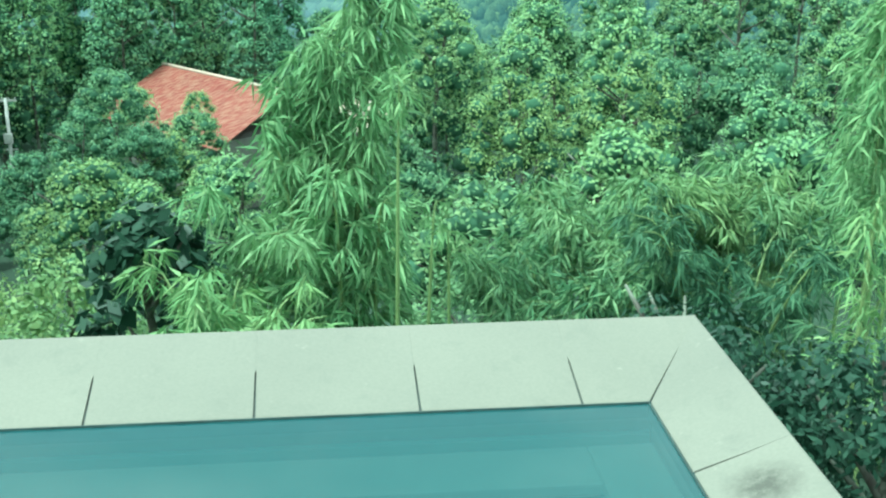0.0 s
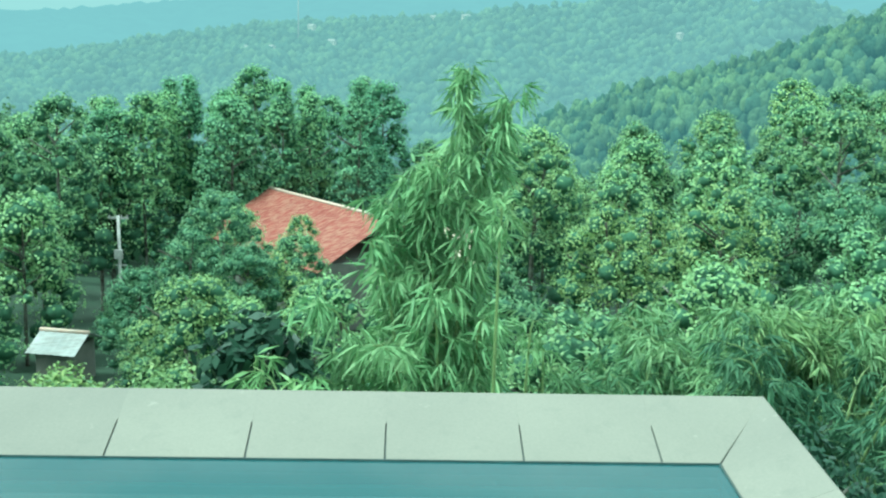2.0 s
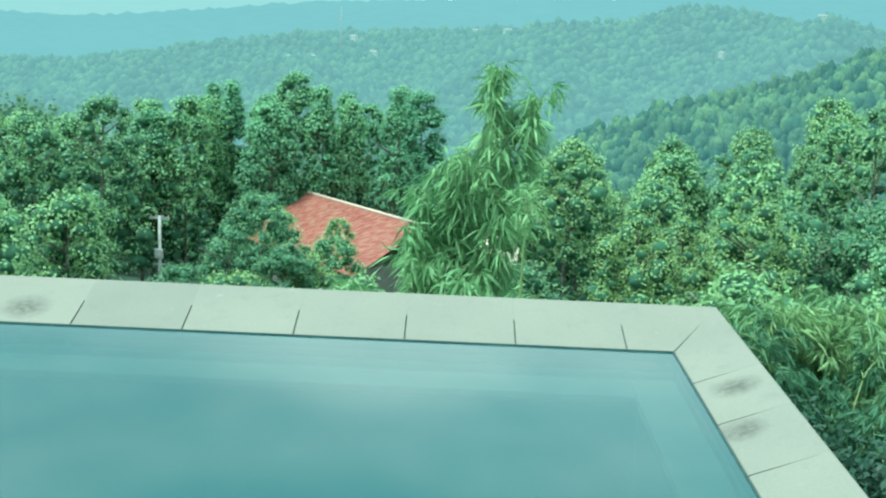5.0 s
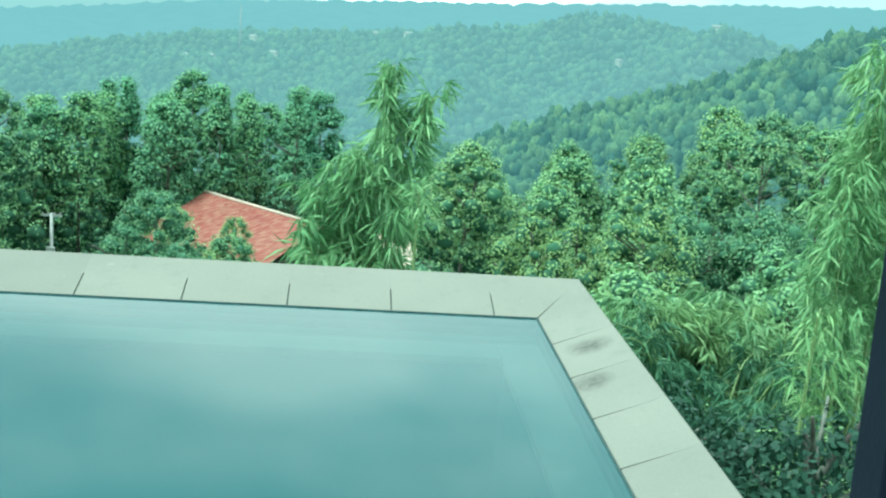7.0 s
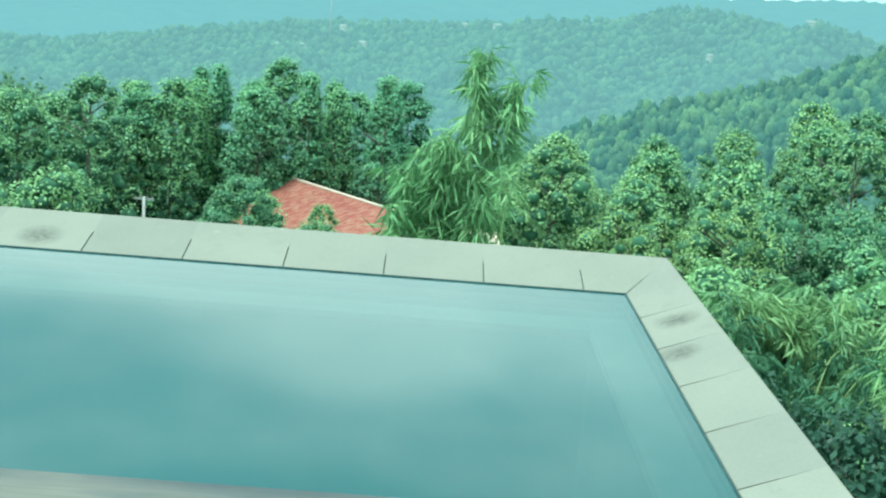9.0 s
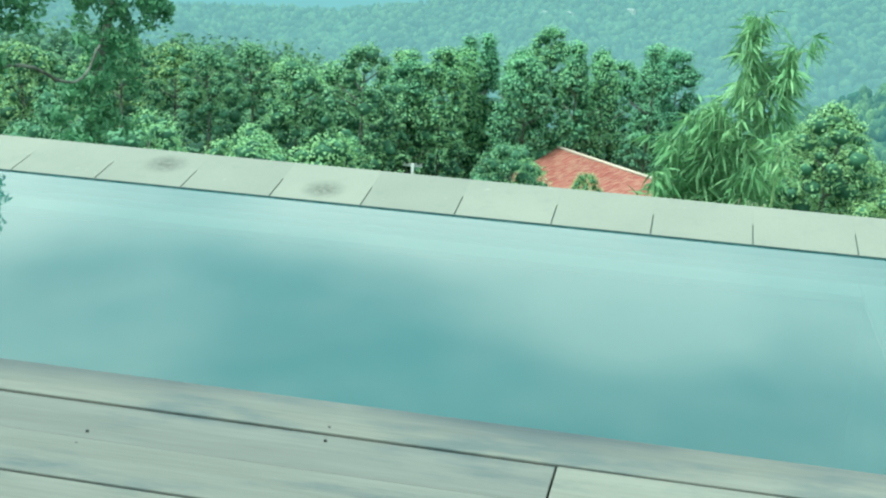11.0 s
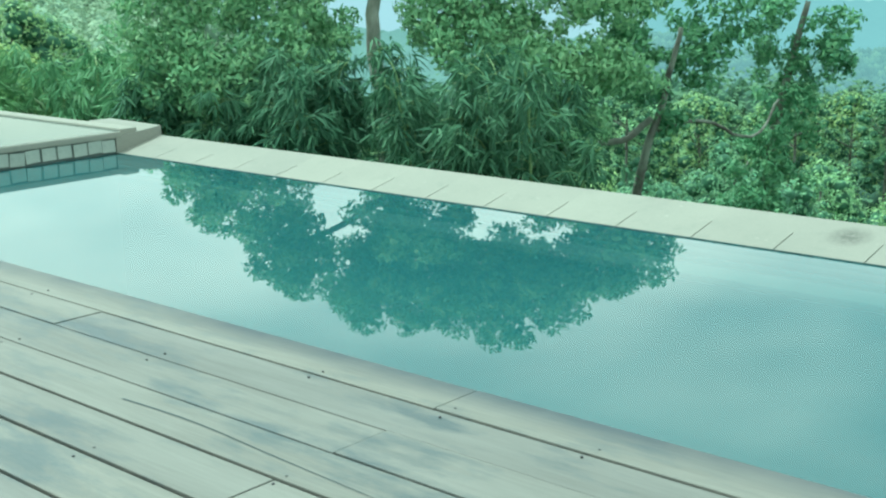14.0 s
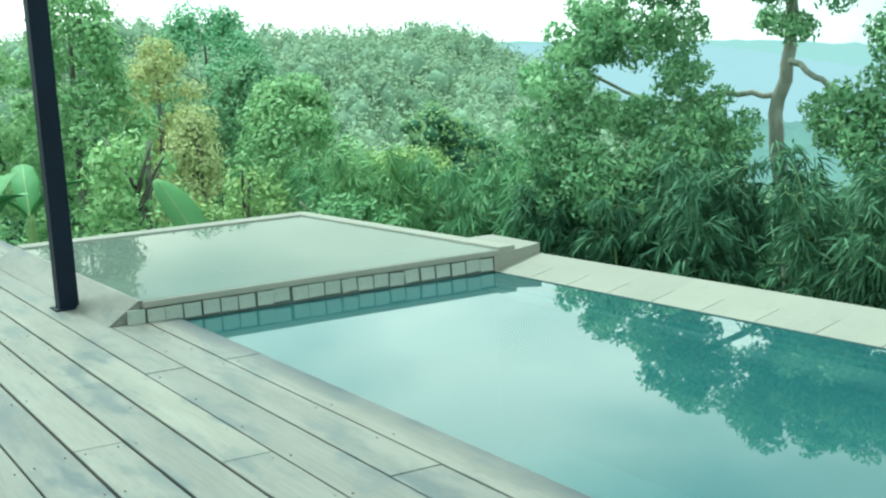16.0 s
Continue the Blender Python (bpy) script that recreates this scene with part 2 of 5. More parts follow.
M_LEAF_HEDGE = leaf_mat("hedge_leaf", (0.038, 0.095, 0.06), (0.08, 0.185, 0.096), (0.2, 0.35, 0.165), 0.3)
# Near-black green: a dark bush's own leaves, and shade painted as filler bushes
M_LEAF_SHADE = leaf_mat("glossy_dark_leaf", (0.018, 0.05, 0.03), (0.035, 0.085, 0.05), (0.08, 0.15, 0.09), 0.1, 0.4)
M_LEAF_YELLOW = leaf_mat("yellow_green_leaf", (0.27, 0.35, 0.15), (0.42, 0.5, 0.22), (0.6, 0.65, 0.33), 0.12)
M_LEAF_LIGHT = leaf_mat("light_leaf", (0.12, 0.26, 0.1), (0.26, 0.46, 0.19), (0.52, 0.67, 0.31), 0.3)
M_BANANA = leaf_mat("banana_leaf", (0.120, 0.285, 0.102), (0.140, 0.314, 0.119), (0.170, 0.342, 0.153), 0.1)
M_FAR_WOOD = leaf_mat("far_wood_leaf", (0.069, 0.149, 0.081), (0.115, 0.218, 0.115), (0.184, 0.299, 0.149), 0.2, 0.8)
# Clump cores darker than the leaves: shade inside the crowns put into colour
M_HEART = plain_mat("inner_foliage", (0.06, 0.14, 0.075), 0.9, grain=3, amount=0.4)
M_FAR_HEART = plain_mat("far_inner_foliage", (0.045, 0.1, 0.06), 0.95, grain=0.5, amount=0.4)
# Haze over the hillside put into paler, flatter foliage colours
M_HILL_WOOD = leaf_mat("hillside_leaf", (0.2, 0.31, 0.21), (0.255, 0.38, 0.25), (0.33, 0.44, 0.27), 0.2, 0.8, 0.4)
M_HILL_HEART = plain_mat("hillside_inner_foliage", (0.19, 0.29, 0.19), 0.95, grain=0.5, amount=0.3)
# Each ridge gets its haze as a glow colour and its share
M_HILL_SPUR = haze_glow_mat("wooded_spur_in_light_haze", (0.15, 0.24, 0.125), (0.12, 0.235, 0.25), 0.36, 0.8)
M_HILL_NEAR = haze_glow_mat("wooded_hill_in_haze", (0.15, 0.24, 0.14), (0.21, 0.325, 0.32), 0.68, 0.4)
M_HILL_FAR = haze_glow_mat("far_ridge_in_haze", (0.10, 0.18, 0.12), (0.235, 0.37, 0.375), 0.86, 0.02)
M_HILL_WEST = haze_glow_mat("western_ridge_in_haze", (0.12, 0.18, 0.14), (0.37, 0.46, 0.49), 0.88, 0.02)
M_HILL_LAST = haze_glow_mat("last_ridge_in_haze", (0.14, 0.2, 0.16), (0.33, 0.45, 0.42), 0.93, 0.01)


# ---- mesh helpers ----
def mesh_from(name, verts, faces, material, smooth=False):
    me = bpy.data.meshes.new(name)
    me.from_pydata([tuple(map(float, v)) for v in verts], [], faces)
    me.materials.append(material)
    if smooth:
        me.polygons.foreach_set("use_smooth", [True] * len(me.polygons))
    me.update()
    return me


def quads_mesh(name, corners, material, cores=None, heart=None):
    """corners: n x 4 x 3 array, one loose leaf per row; cores: verts and triangles of the solid inner clumps."""
    n = len(corners)
    co = np.asarray(corners, dtype=np.float32).reshape(-1)
    idx = np.arange(n * 4, dtype=np.int32)
    starts = np.arange(0, n * 4, 4, dtype=np.int32)
    if cores is not None:
        cv, cf = cores
        co = np.concatenate([co, cv.astype(np.float32).reshape(-1)])
        idx = np.concatenate([idx, (cf + n * 4).astype(np.int32).reshape(-1)])
        starts = np.concatenate([starts, n * 4 + 3 * np.arange(len(cf), dtype=np.int32)])
    me = bpy.data.meshes.new(name)
    me.vertices.add(len(co) // 3)
    me.vertices.foreach_set("co", co)
    me.loops.add(len(idx))
    me.loops.foreach_set("vertex_index", idx)
    me.polygons.add(len(starts))
    me.polygons.foreach_set("loop_start", starts)
    me.materials.append(material)
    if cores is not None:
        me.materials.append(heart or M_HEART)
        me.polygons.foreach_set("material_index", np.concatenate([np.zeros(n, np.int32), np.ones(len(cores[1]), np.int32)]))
    me.update(calc_edges=True)
    return me


def part(name, me, parent, label="", m=None):
    ob = new(name, me)
    ob.parent = parent
    if m is not None:
        ob.matrix_basis = m
    if label:
        tagged(ob, label=label)
    return ob


def thing(name, at, label, category, group="", kind=""):
    ob = new(name)
    ob.matrix_basis = at
    return tagged(ob, label, category, group, kind)


def box_mesh(name, lo, hi, material, bevel=0.0):
    bm = bmesh.new()
    bmesh.ops.create_cube(bm, size=1.0)
    for v in bm.verts:
        v.co = Vector([lo[i] + (v.co[i] + 0.5) * (hi[i] - lo[i]) for i in range(3)])
    if bevel:
        bmesh.ops.bevel(bm, geom=bm.edges[:], offset=bevel, segments=2, affect="EDGES", profile=0.6)
    me = bpy.data.meshes.new(name)
    bm.to_mesh(me)
    bm.free()
    me.materials.append(material)
    return me


def tube_mesh(name, lines, material, sides=8):
    """Tapered tubes along polylines: each line is a list of (x, y, z, radius)."""
    verts, faces = [], []
    for line in lines:
        pts = np.array(line, dtype=float)
        start = len(verts)
        for i, p in enumerate(pts):
            a, b = pts[max(i - 1, 0), :3], pts[min(i + 1, len(pts) - 1), :3]
            d = Vector(b - a).normalized()
            side = d.cross(Vector((0.31, 0.93, 0.2))).normalized()
            up = d.cross(side)
            for k in range(sides):
                ang = 2 * math.pi * k / sides
                verts.append(Vector(p[:3]) + (side * math.cos(ang) + up * math.sin(ang)) * p[3])
        for i in range(len(pts) - 1):
            for k in range(sides):
                a0, a1 = start + i * sides + k, start + i * sides + (k + 1) % sides
                faces.append((a0, a1, a1 + sides, a0 + sides))
        faces.append(tuple(start + k for k in reversed(range(sides))))
        faces.append(tuple(start + (len(pts) - 1) * sides + k for k in range(sides)))
    return mesh_from(name, verts, faces, material, True)


def prism_roof(name, hx, hy, z, rise, material):
    """A plain gabled roof with its ridge along x."""
    verts = [(-hx, -hy, z), (hx, -hy, z), (hx, hy, z), (-hx, hy, z), (-hx, 0, z + rise), (hx, 0, z + rise)]
    return mesh_from(name, verts, [(0, 1, 5, 4), (2, 3, 4, 5), (1, 2, 5), (3, 0, 4), (3, 2, 1, 0)], material)


def smooth_line(pts, radii, steps=5, wobble=0.0, rng=None):
    """A soft polyline through points, with radius from radii[0] to radii[1]."""
    pts = [np.array(p, dtype=float) for p in pts]
    out = []
    n = len(pts)
    for i in range(n - 1):
        p0, p1, p2, p3 = pts[max(i - 1, 0)], pts[i], pts[i + 1], pts[min(i + 2, n - 1)]
        for s in range(steps):
            u = s / steps
            q = 0.5 * ((2 * p1) + (p2 - p0) * u + (2 * p0 - 5 * p1 + 4 * p2 - p3) * u * u + (3 * p1 - p0 - 3 * p2 + p3) * u ** 3)
            out.append(q)
    out.append(pts[-1])
    res = []
    for i, q in enumerate(out):
        u = i / (len(out) - 1)
        if wobble and rng is not None:
            q = q + rng.normal(0, wobble, 3)
        res.append((*q, radii[0] + (radii[1] - radii[0]) * u))
    return res


def ball_template():
    bm = bmesh.new()
    bmesh.ops.create_icosphere(bm, subdivisions=1, radius=1.0)
    v = np.array([p.co[:] for p in bm.verts])
    bm.verts.ensure_lookup_table()
    f = np.array([[p.index for p in q.verts] for q in bm.faces])
    bm.free()
    return v, f


BALL_V, BALL_F = ball_template()


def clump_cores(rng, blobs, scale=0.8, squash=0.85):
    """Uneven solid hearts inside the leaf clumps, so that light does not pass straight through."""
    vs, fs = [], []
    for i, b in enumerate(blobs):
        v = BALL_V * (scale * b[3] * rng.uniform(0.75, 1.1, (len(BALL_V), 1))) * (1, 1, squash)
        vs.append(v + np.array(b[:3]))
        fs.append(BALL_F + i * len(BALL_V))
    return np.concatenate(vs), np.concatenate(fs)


def unit(v):
    return v / np.maximum(np.linalg.norm(v, axis=-1, keepdims=True), 1e-9)


def leaf_quads(rng, centres, normals, length, width, droop=0.0):
    """Leaf-shaped rhombs at centres, facing roughly along normals."""
    n = len(centres)
    nor = unit(normals + rng.normal(0, 0.38, (n, 3)))
    t = unit(np.cross(nor, rng.normal(0, 1, (n, 3))))
    t[:, 2] -= droop
    t = unit(t)
    s = unit(np.cross(nor, t))
    le = length * rng.uniform(0.65, 1.25, (n, 1))
    wi = width * rng.uniform(0.7, 1.2, (n, 1))
    c = np.empty((n, 4, 3))
    c[:, 0] = centres - t * le * 0.5
    c[:, 1] = centres + s * wi * 0.5 - nor * le * 0.08
    c[:, 2] = centres + t * le * 0.5 - nor * le * 0.12
    c[:, 3] = centres - s * wi * 0.5 - nor * le * 0.08
    return c


def blob_leaves(rng, blobs, per, length, width, droop=0.0, squash=0.85):
    """Leaves over the skin of many small clumps: blobs are (x, y, z, r)."""
    blobs = np.asarray(blobs, dtype=float)
    cs, ns = [], []
    for b in blobs:
        k = max(6, int(per * (b[3] ** 2)))
        d = unit(rng.normal(0, 1, (k, 3)) + (0, 0, 0.25))
        p = b[:3] + d * b[3] * rng.uniform(0.72, 1.1, (k, 1)) * (1, 1, squash)
        dist = np.linalg.norm((p[:, None] - blobs[None, :, :3]), axis=2) / blobs[None, :, 3]
        keep = (dist < 0.62).sum(axis=1) == 0
        cs.append(p[keep])
        ns.append(d[keep] + (0, 0, 0.3))
    return leaf_quads(rng, np.concatenate(cs), np.concatenate(ns), length, width, droop)


def inner_leaves(rng, blobs, count, length, width):
    """Loose leaves that fill the inside of the clumps."""
    b = np.repeat(np.asarray(blobs, dtype=float), count, axis=0)
    d = unit(rng.normal(0, 1, (len(b), 3)))
    return leaf_quads(rng, b[:, :3] + d * b[:, 3:] * rng.uniform(0.1, 0.75, (len(b), 1)), d + (0, 0, 0.5), length, width)


def crown_blobs(rng, height, radius, base, n, small, shape):
    """Clump centres over a crown's outer skin. shape: 0 round, 1 pointed."""
    out = []
    for _ in range(n):
        u = rng.uniform(0, 1) ** 0.8
        z = base + (height - base) * u
        if shape:
            r = radius * (1 - u) ** 0.7 * (0.6 + 0.4 * min(1, u * 5)) + 0.15
        else:
            r = radius * math.sqrt(max(0.04, 1 - (2 * u - 0.85) ** 2 / 1.45))
        a = rng.uniform(0, 2 * math.pi)
        rr = r * rng.uniform(0.62, 1.0) - small * 0.5
        out.append((rr * math.cos(a), rr * math.sin(a), z - small * 0.5, small * rng.uniform(0.7, 1.35)))
    return out


# ---- lie of the land ----
FALL = ((0, -1.9), (5, -4.2), (15, -7.4), (30, -12), (60, -20), (100, -27), (150, -37), (250, -50), (450, -82), (900, -125), (4500, -420))
LEFT = ((0, -1.7), (5, -2.4), (15, -3.6), (40, -6), (80, -13), (150, -12), (240, 2.5), (310, 6), (500, -20), (900, -90), (4500, -420))
RIGHT = ((0, -1.9), (5, -4.2), (15, -7.6), (35, -12), (60, -16), (100, -25), (150, -34), (215, -44), (300, -56), (450, -80), (900, -125), (4500, -420))


def along(profile, d):
    return float(np.interp(d, [p[0] for p in profile], [p[1] for p in profile]))


def soft(a, b, v):
    u = min(1.0, max(0.0, (v - a) / (b - a)))
    return u * u * (3 - 2 * u)


def ground_z(x, y):
    dx, dy = max(-15.0 - x, x - 1.0, 0.0), max(y - 0.45, -9.0 - y, 0.0)
    d = math.hypot(dx, dy)
    az = math.degrees(math.atan2(x + 2.0, y + 5.0))
    if d < 1e-6:
        return -1.9
    wl, wr = soft(-40, -62, az) if az > -170 else 1.0, soft(5, 24, az)
    if az < -62:
        wl = 1.0
    z = along(FALL, d) * (1 - wl) * (1 - wr) + along(LEFT, d) * wl + along(RIGHT, d) * wr * (1 - wl)
    if -50 < az < -10:
        z += 15 * math.exp(-((d - 205) / 55) ** 2) * soft(-10, -20, az) * soft(-50, -40, az)
    return z + 0.02 * d ** 0.8 * noise.noise(Vector((x * 0.02, y * 0.02, 3.0))) * 4


def build_ground():
    rings = [0.0] + [6 * 1.115 ** i for i in range(60)]
    steps = 150
    verts, faces = [(-6.0, -3.0, ground_z(-6.0, -3.0))], []
    for r in rings[1:]:
        for k in range(steps):
            a = 2 * math.pi * k / steps
            x, y = -6.0 + r * math.cos(a), -3.0 + r * math.sin(a)
            verts.append((x, y, ground_z(x, y)))
    for k in range(steps):
        faces.append((0, 1 + k, 1 + (k + 1) % steps))
    for i in range(len(rings) - 2):
        for k in range(steps):
            a0, a1 = 1 + i * steps + k, 1 + i * steps + (k + 1) % steps
            faces.append((a0, a0 + steps, a1 + steps, a1))
    tagged(new("ground", mesh_from("ground", verts, faces, M_EARTH, True)),
           "steep valley slope covered in dark green undergrowth", "ground", kind="structure")


build_ground()


def lump_template():
    bm = bmesh.new()
    bmesh.ops.create_icosphere(bm, subdivisions=2, radius=1.0)
    v = np.array([p.co[:] for p in bm.verts])
    f = np.array([[p.index for p in q.verts] for q in bm.faces])
    bm.free()
    return v, f


LUMP_V, LUMP_F = lump_template()


def treetops(name, label, spots, seed, material, fine=False):
    """Many far treetops in one mesh: spots are (x, y, z of the foot, height, radius)."""
    r = np.random.default_rng(seed)
    tv, tf = (LUMP_V, LUMP_F) if fine else (BALL_V, BALL_F)
    sp = np.array(spots)
    n, k = len(sp), len(tv)
    ph = r.uniform(0, 6.28, (n, 1, 3))
    w = 1 + 0.2 * np.sin(3.1 * tv[None, :, :1] + ph[..., :1]) * np.cos(3.7 * tv[None, :, 1:2] + ph[..., 1:2]) + 0.12 * np.sin(7 * tv[None, :, 2:] + 5 * tv[None, :, :1] + ph[..., 2:]) + r.normal(0, 0.07, (n, k, 1))
    size = np.stack([sp[:, 4], sp[:, 4], sp[:, 3] * 0.5], axis=1)[:, None, :]
    taper = 1 - 0.32 * np.clip(tv[None, :, 2:], 0, 1) * r.uniform(0, 1, (n, 1, 1))
    v = tv[None] * w * size * np.concatenate([taper, taper, np.ones_like(taper)], axis=2)
    v = v + np.stack([sp[:, 0], sp[:, 1], sp[:, 2] + sp[:, 3] * 0.5], axis=1)[:, None, :]
    f = tf[None] + (np.arange(n) * k)[:, None, None]
    me = bpy.data.meshes.new(name)
    me.vertices.add(n * k)
    me.vertices.foreach_set("co", v.astype(np.float32).reshape(-1))
    idx = f.astype(np.int32).reshape(-1)
    me.loops.add(len(idx))
    me.loops.foreach_set("vertex_index", idx)
    me.polygons.add(len(idx) // 3)
    me.polygons.foreach_set("loop_start", np.arange(0, len(idx), 3, dtype=np.int32))
    me.polygons.foreach_set("use_smooth", [True] * (len(idx) // 3))
    me.materials.append(material)
    me.update(calc_edges=True)
    tagged(new(name, me), label, "woods", kind="stuff")


def hills(name, material, label, near, far, crest, seed, lump, rows, step, low, span=(-112, 58), relief=0.085):
    """A ridge seen from afar that rises from near to its crest line at far. Returns its surface."""
    def place(az, u):
        el = np.interp(az, [c[0] for c in crest], [c[1] for c in crest])
        top = far * math.tan(radians(el)) + 1.6
        wob = noise.noise(Vector((az * 0.09, seed, 0.3)))
        r = near + (far - near) * u
        x, y = -1 + r * math.sin(radians(az)), -5 + r * math.cos(radians(az))
        spur = noise.noise(Vector((az * 0.16 + seed, u * 2.2, 1.7)))
        z = low + (top - low) * (u ** (0.8 + 0.35 * wob)) + spur * (far - near) * relief * math.sin(math.pi * u)
        z += lump * (noise.noise(Vector((x, y, seed)) * (0.55 / lump)) + 0.6 * noise.noise(Vector((x, y, seed)) * (1.2 / lump)))
        return x, y, z
    azs = np.arange(span[0], span[1], step)
    verts = [place(az, j / (rows - 1)) for j in range(rows) for az in azs]
    n = len(azs)
    faces = [(j * n + k, j * n + k + 1, (j + 1) * n + k + 1, (j + 1) * n + k) for j in range(rows - 1) for k in range(n - 1)]
    tagged(new(name, mesh_from(name, verts, faces, material, True)), label, "hills", kind="structure")
    return place


def clothe(place, near, far, az0, az1, gap, seed, tall, wide, u0=0.0):
    """Feet of trees strewn over a hill's surface."""
    r = np.random.default_rng(seed)
    out, d = [], near + (far - near) * u0
    while d <= far:
        az = az0
        while az < az1:
            az += math.degrees(gap / d) * r.uniform(0.6, 1.4)
            u = min(1.0, max(0.0, (d + r.normal(0, gap * 0.4) - near) / (far - near)))
            x, y, z = place(az, u)
            h = r.uniform(*tall) * (1.35 if r.uniform() < 0.08 else 1.0)
            out.append((x, y, z - h * 0.35, h, wide * r.uniform(0.7, 1.25)))
        d += gap * 0.9
    return out


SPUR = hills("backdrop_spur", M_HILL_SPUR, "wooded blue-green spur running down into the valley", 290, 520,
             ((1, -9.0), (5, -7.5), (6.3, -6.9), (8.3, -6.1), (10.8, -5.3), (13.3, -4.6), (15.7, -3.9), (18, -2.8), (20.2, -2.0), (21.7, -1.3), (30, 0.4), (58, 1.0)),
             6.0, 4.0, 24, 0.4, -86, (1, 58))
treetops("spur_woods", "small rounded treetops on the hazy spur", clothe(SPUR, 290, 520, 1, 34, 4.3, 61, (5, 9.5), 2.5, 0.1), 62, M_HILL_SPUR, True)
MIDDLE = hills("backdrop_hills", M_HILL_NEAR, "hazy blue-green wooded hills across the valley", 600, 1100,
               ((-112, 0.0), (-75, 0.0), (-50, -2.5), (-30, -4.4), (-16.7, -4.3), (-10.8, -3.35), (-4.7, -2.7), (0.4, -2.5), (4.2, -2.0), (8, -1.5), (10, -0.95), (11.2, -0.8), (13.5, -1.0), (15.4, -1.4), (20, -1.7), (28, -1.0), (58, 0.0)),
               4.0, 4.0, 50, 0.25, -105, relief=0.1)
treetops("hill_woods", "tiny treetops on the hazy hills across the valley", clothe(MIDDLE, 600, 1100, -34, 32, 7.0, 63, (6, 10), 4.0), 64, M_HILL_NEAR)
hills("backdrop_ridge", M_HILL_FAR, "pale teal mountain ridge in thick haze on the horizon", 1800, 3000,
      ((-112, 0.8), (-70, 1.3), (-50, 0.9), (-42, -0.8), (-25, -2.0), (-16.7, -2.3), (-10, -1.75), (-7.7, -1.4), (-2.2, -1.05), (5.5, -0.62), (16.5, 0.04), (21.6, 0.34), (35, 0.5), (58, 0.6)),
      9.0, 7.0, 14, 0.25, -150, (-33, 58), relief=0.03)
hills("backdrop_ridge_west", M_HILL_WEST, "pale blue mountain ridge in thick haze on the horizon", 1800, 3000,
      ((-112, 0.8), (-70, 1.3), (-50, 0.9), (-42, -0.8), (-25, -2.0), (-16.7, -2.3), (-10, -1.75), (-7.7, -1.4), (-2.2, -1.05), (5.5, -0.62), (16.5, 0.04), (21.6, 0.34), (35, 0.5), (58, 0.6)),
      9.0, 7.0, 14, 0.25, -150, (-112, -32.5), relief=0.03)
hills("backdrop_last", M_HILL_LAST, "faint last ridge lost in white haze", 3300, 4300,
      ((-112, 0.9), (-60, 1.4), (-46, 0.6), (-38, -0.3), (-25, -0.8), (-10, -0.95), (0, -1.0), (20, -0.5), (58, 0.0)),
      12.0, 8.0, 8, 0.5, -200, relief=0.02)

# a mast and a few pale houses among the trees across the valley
# Haze over mast and houses is a glow mixed into their colour
M_FAR_WHITE = haze_glow_mat("far_white_wall", (0.42, 0.42, 0.38), (0.3, 0.42, 0.41), 0.55, 0.02)
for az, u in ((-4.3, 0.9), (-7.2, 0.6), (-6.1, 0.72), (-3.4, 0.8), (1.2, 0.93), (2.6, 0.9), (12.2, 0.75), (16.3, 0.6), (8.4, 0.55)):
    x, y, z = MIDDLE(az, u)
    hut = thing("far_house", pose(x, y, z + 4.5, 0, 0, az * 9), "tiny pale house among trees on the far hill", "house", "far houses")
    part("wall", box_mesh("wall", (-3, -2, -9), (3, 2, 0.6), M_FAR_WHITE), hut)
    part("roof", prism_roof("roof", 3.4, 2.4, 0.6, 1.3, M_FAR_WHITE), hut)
x, y, z = MIDDLE(-4.9, 0.85)
mast = thing("mast", pose(x, y, z), "thin pale lattice mast on the far hill", "mast")
part("shaft", tube_mesh("shaft", [[(0, 0, -4, 0.9), (0, 0, 34, 0.45)]], M_FAR_WHITE, 5), mast)


# ---- pool ----
DECK_Y, WALL_X, DECK_Z = -2.7, -10.2, 0.02
COPE_W, COPE_H, SIDE_W = 0.445, 0.103, 0.272


def prism(name, ring_a, ring_b, material):
    """A solid between two like rings of points."""
    n = len(ring_a)
    faces = [tuple(reversed(range(n))), tuple(range(n, 2 * n))]
    faces += [(i, (i + 1) % n, n + (i + 1) % n, n + i) for i in range(n)]
    return mesh_from(name, list(ring_a) + list(ring_b), faces, material)


def box_object(name, lo, hi, material, label="", category="", bevel=0.0, parent=None, kind="structure"):
    ob = new(name, box_mesh(name, lo, hi, material, bevel))
    if parent is not None:
        ob.parent = parent
        return tagged(ob, label=label)
    return tagged(ob, label, category, kind=kind)


basin = thing("pool_basin", pose(0, 0, 0), "teal plastered swimming pool basin under clear water", "pool", kind="structure")
box_object("pool_floor", (WALL_X - 0.1, DECK_Y - 0.3, -1.5), (0.12, 0.2, -1.3), M_BASIN, parent=basin)
box_object("wall_far", (WALL_X - 0.1, 0.012, -2.6), (COPE_H + 0.1, COPE_W - 0.012, -0.045), M_WALL, parent=basin)
box_object("wall_side", (0.012, DECK_Y - 0.1, -2.6), (SIDE_W - 0.012, 0.008, -0.045), M_WALL, parent=basin)
box_object("wall_near", (WALL_X, DECK_Y - 0.25, -2.6), (0.008, DECK_Y - 0.06, -0.06), M_BASIN, parent=basin)
box_object("lining_far", (WALL_X, -0.02, -1.3), (0.0, 0.008, -0.1), M_BASIN, parent=basin)
box_object("ledge", (-7.25, -0.26, -0.17), (-0.2, -0.022, -0.13), M_LEDGE, "pale submerged ledge", parent=basin, bevel=0.01)
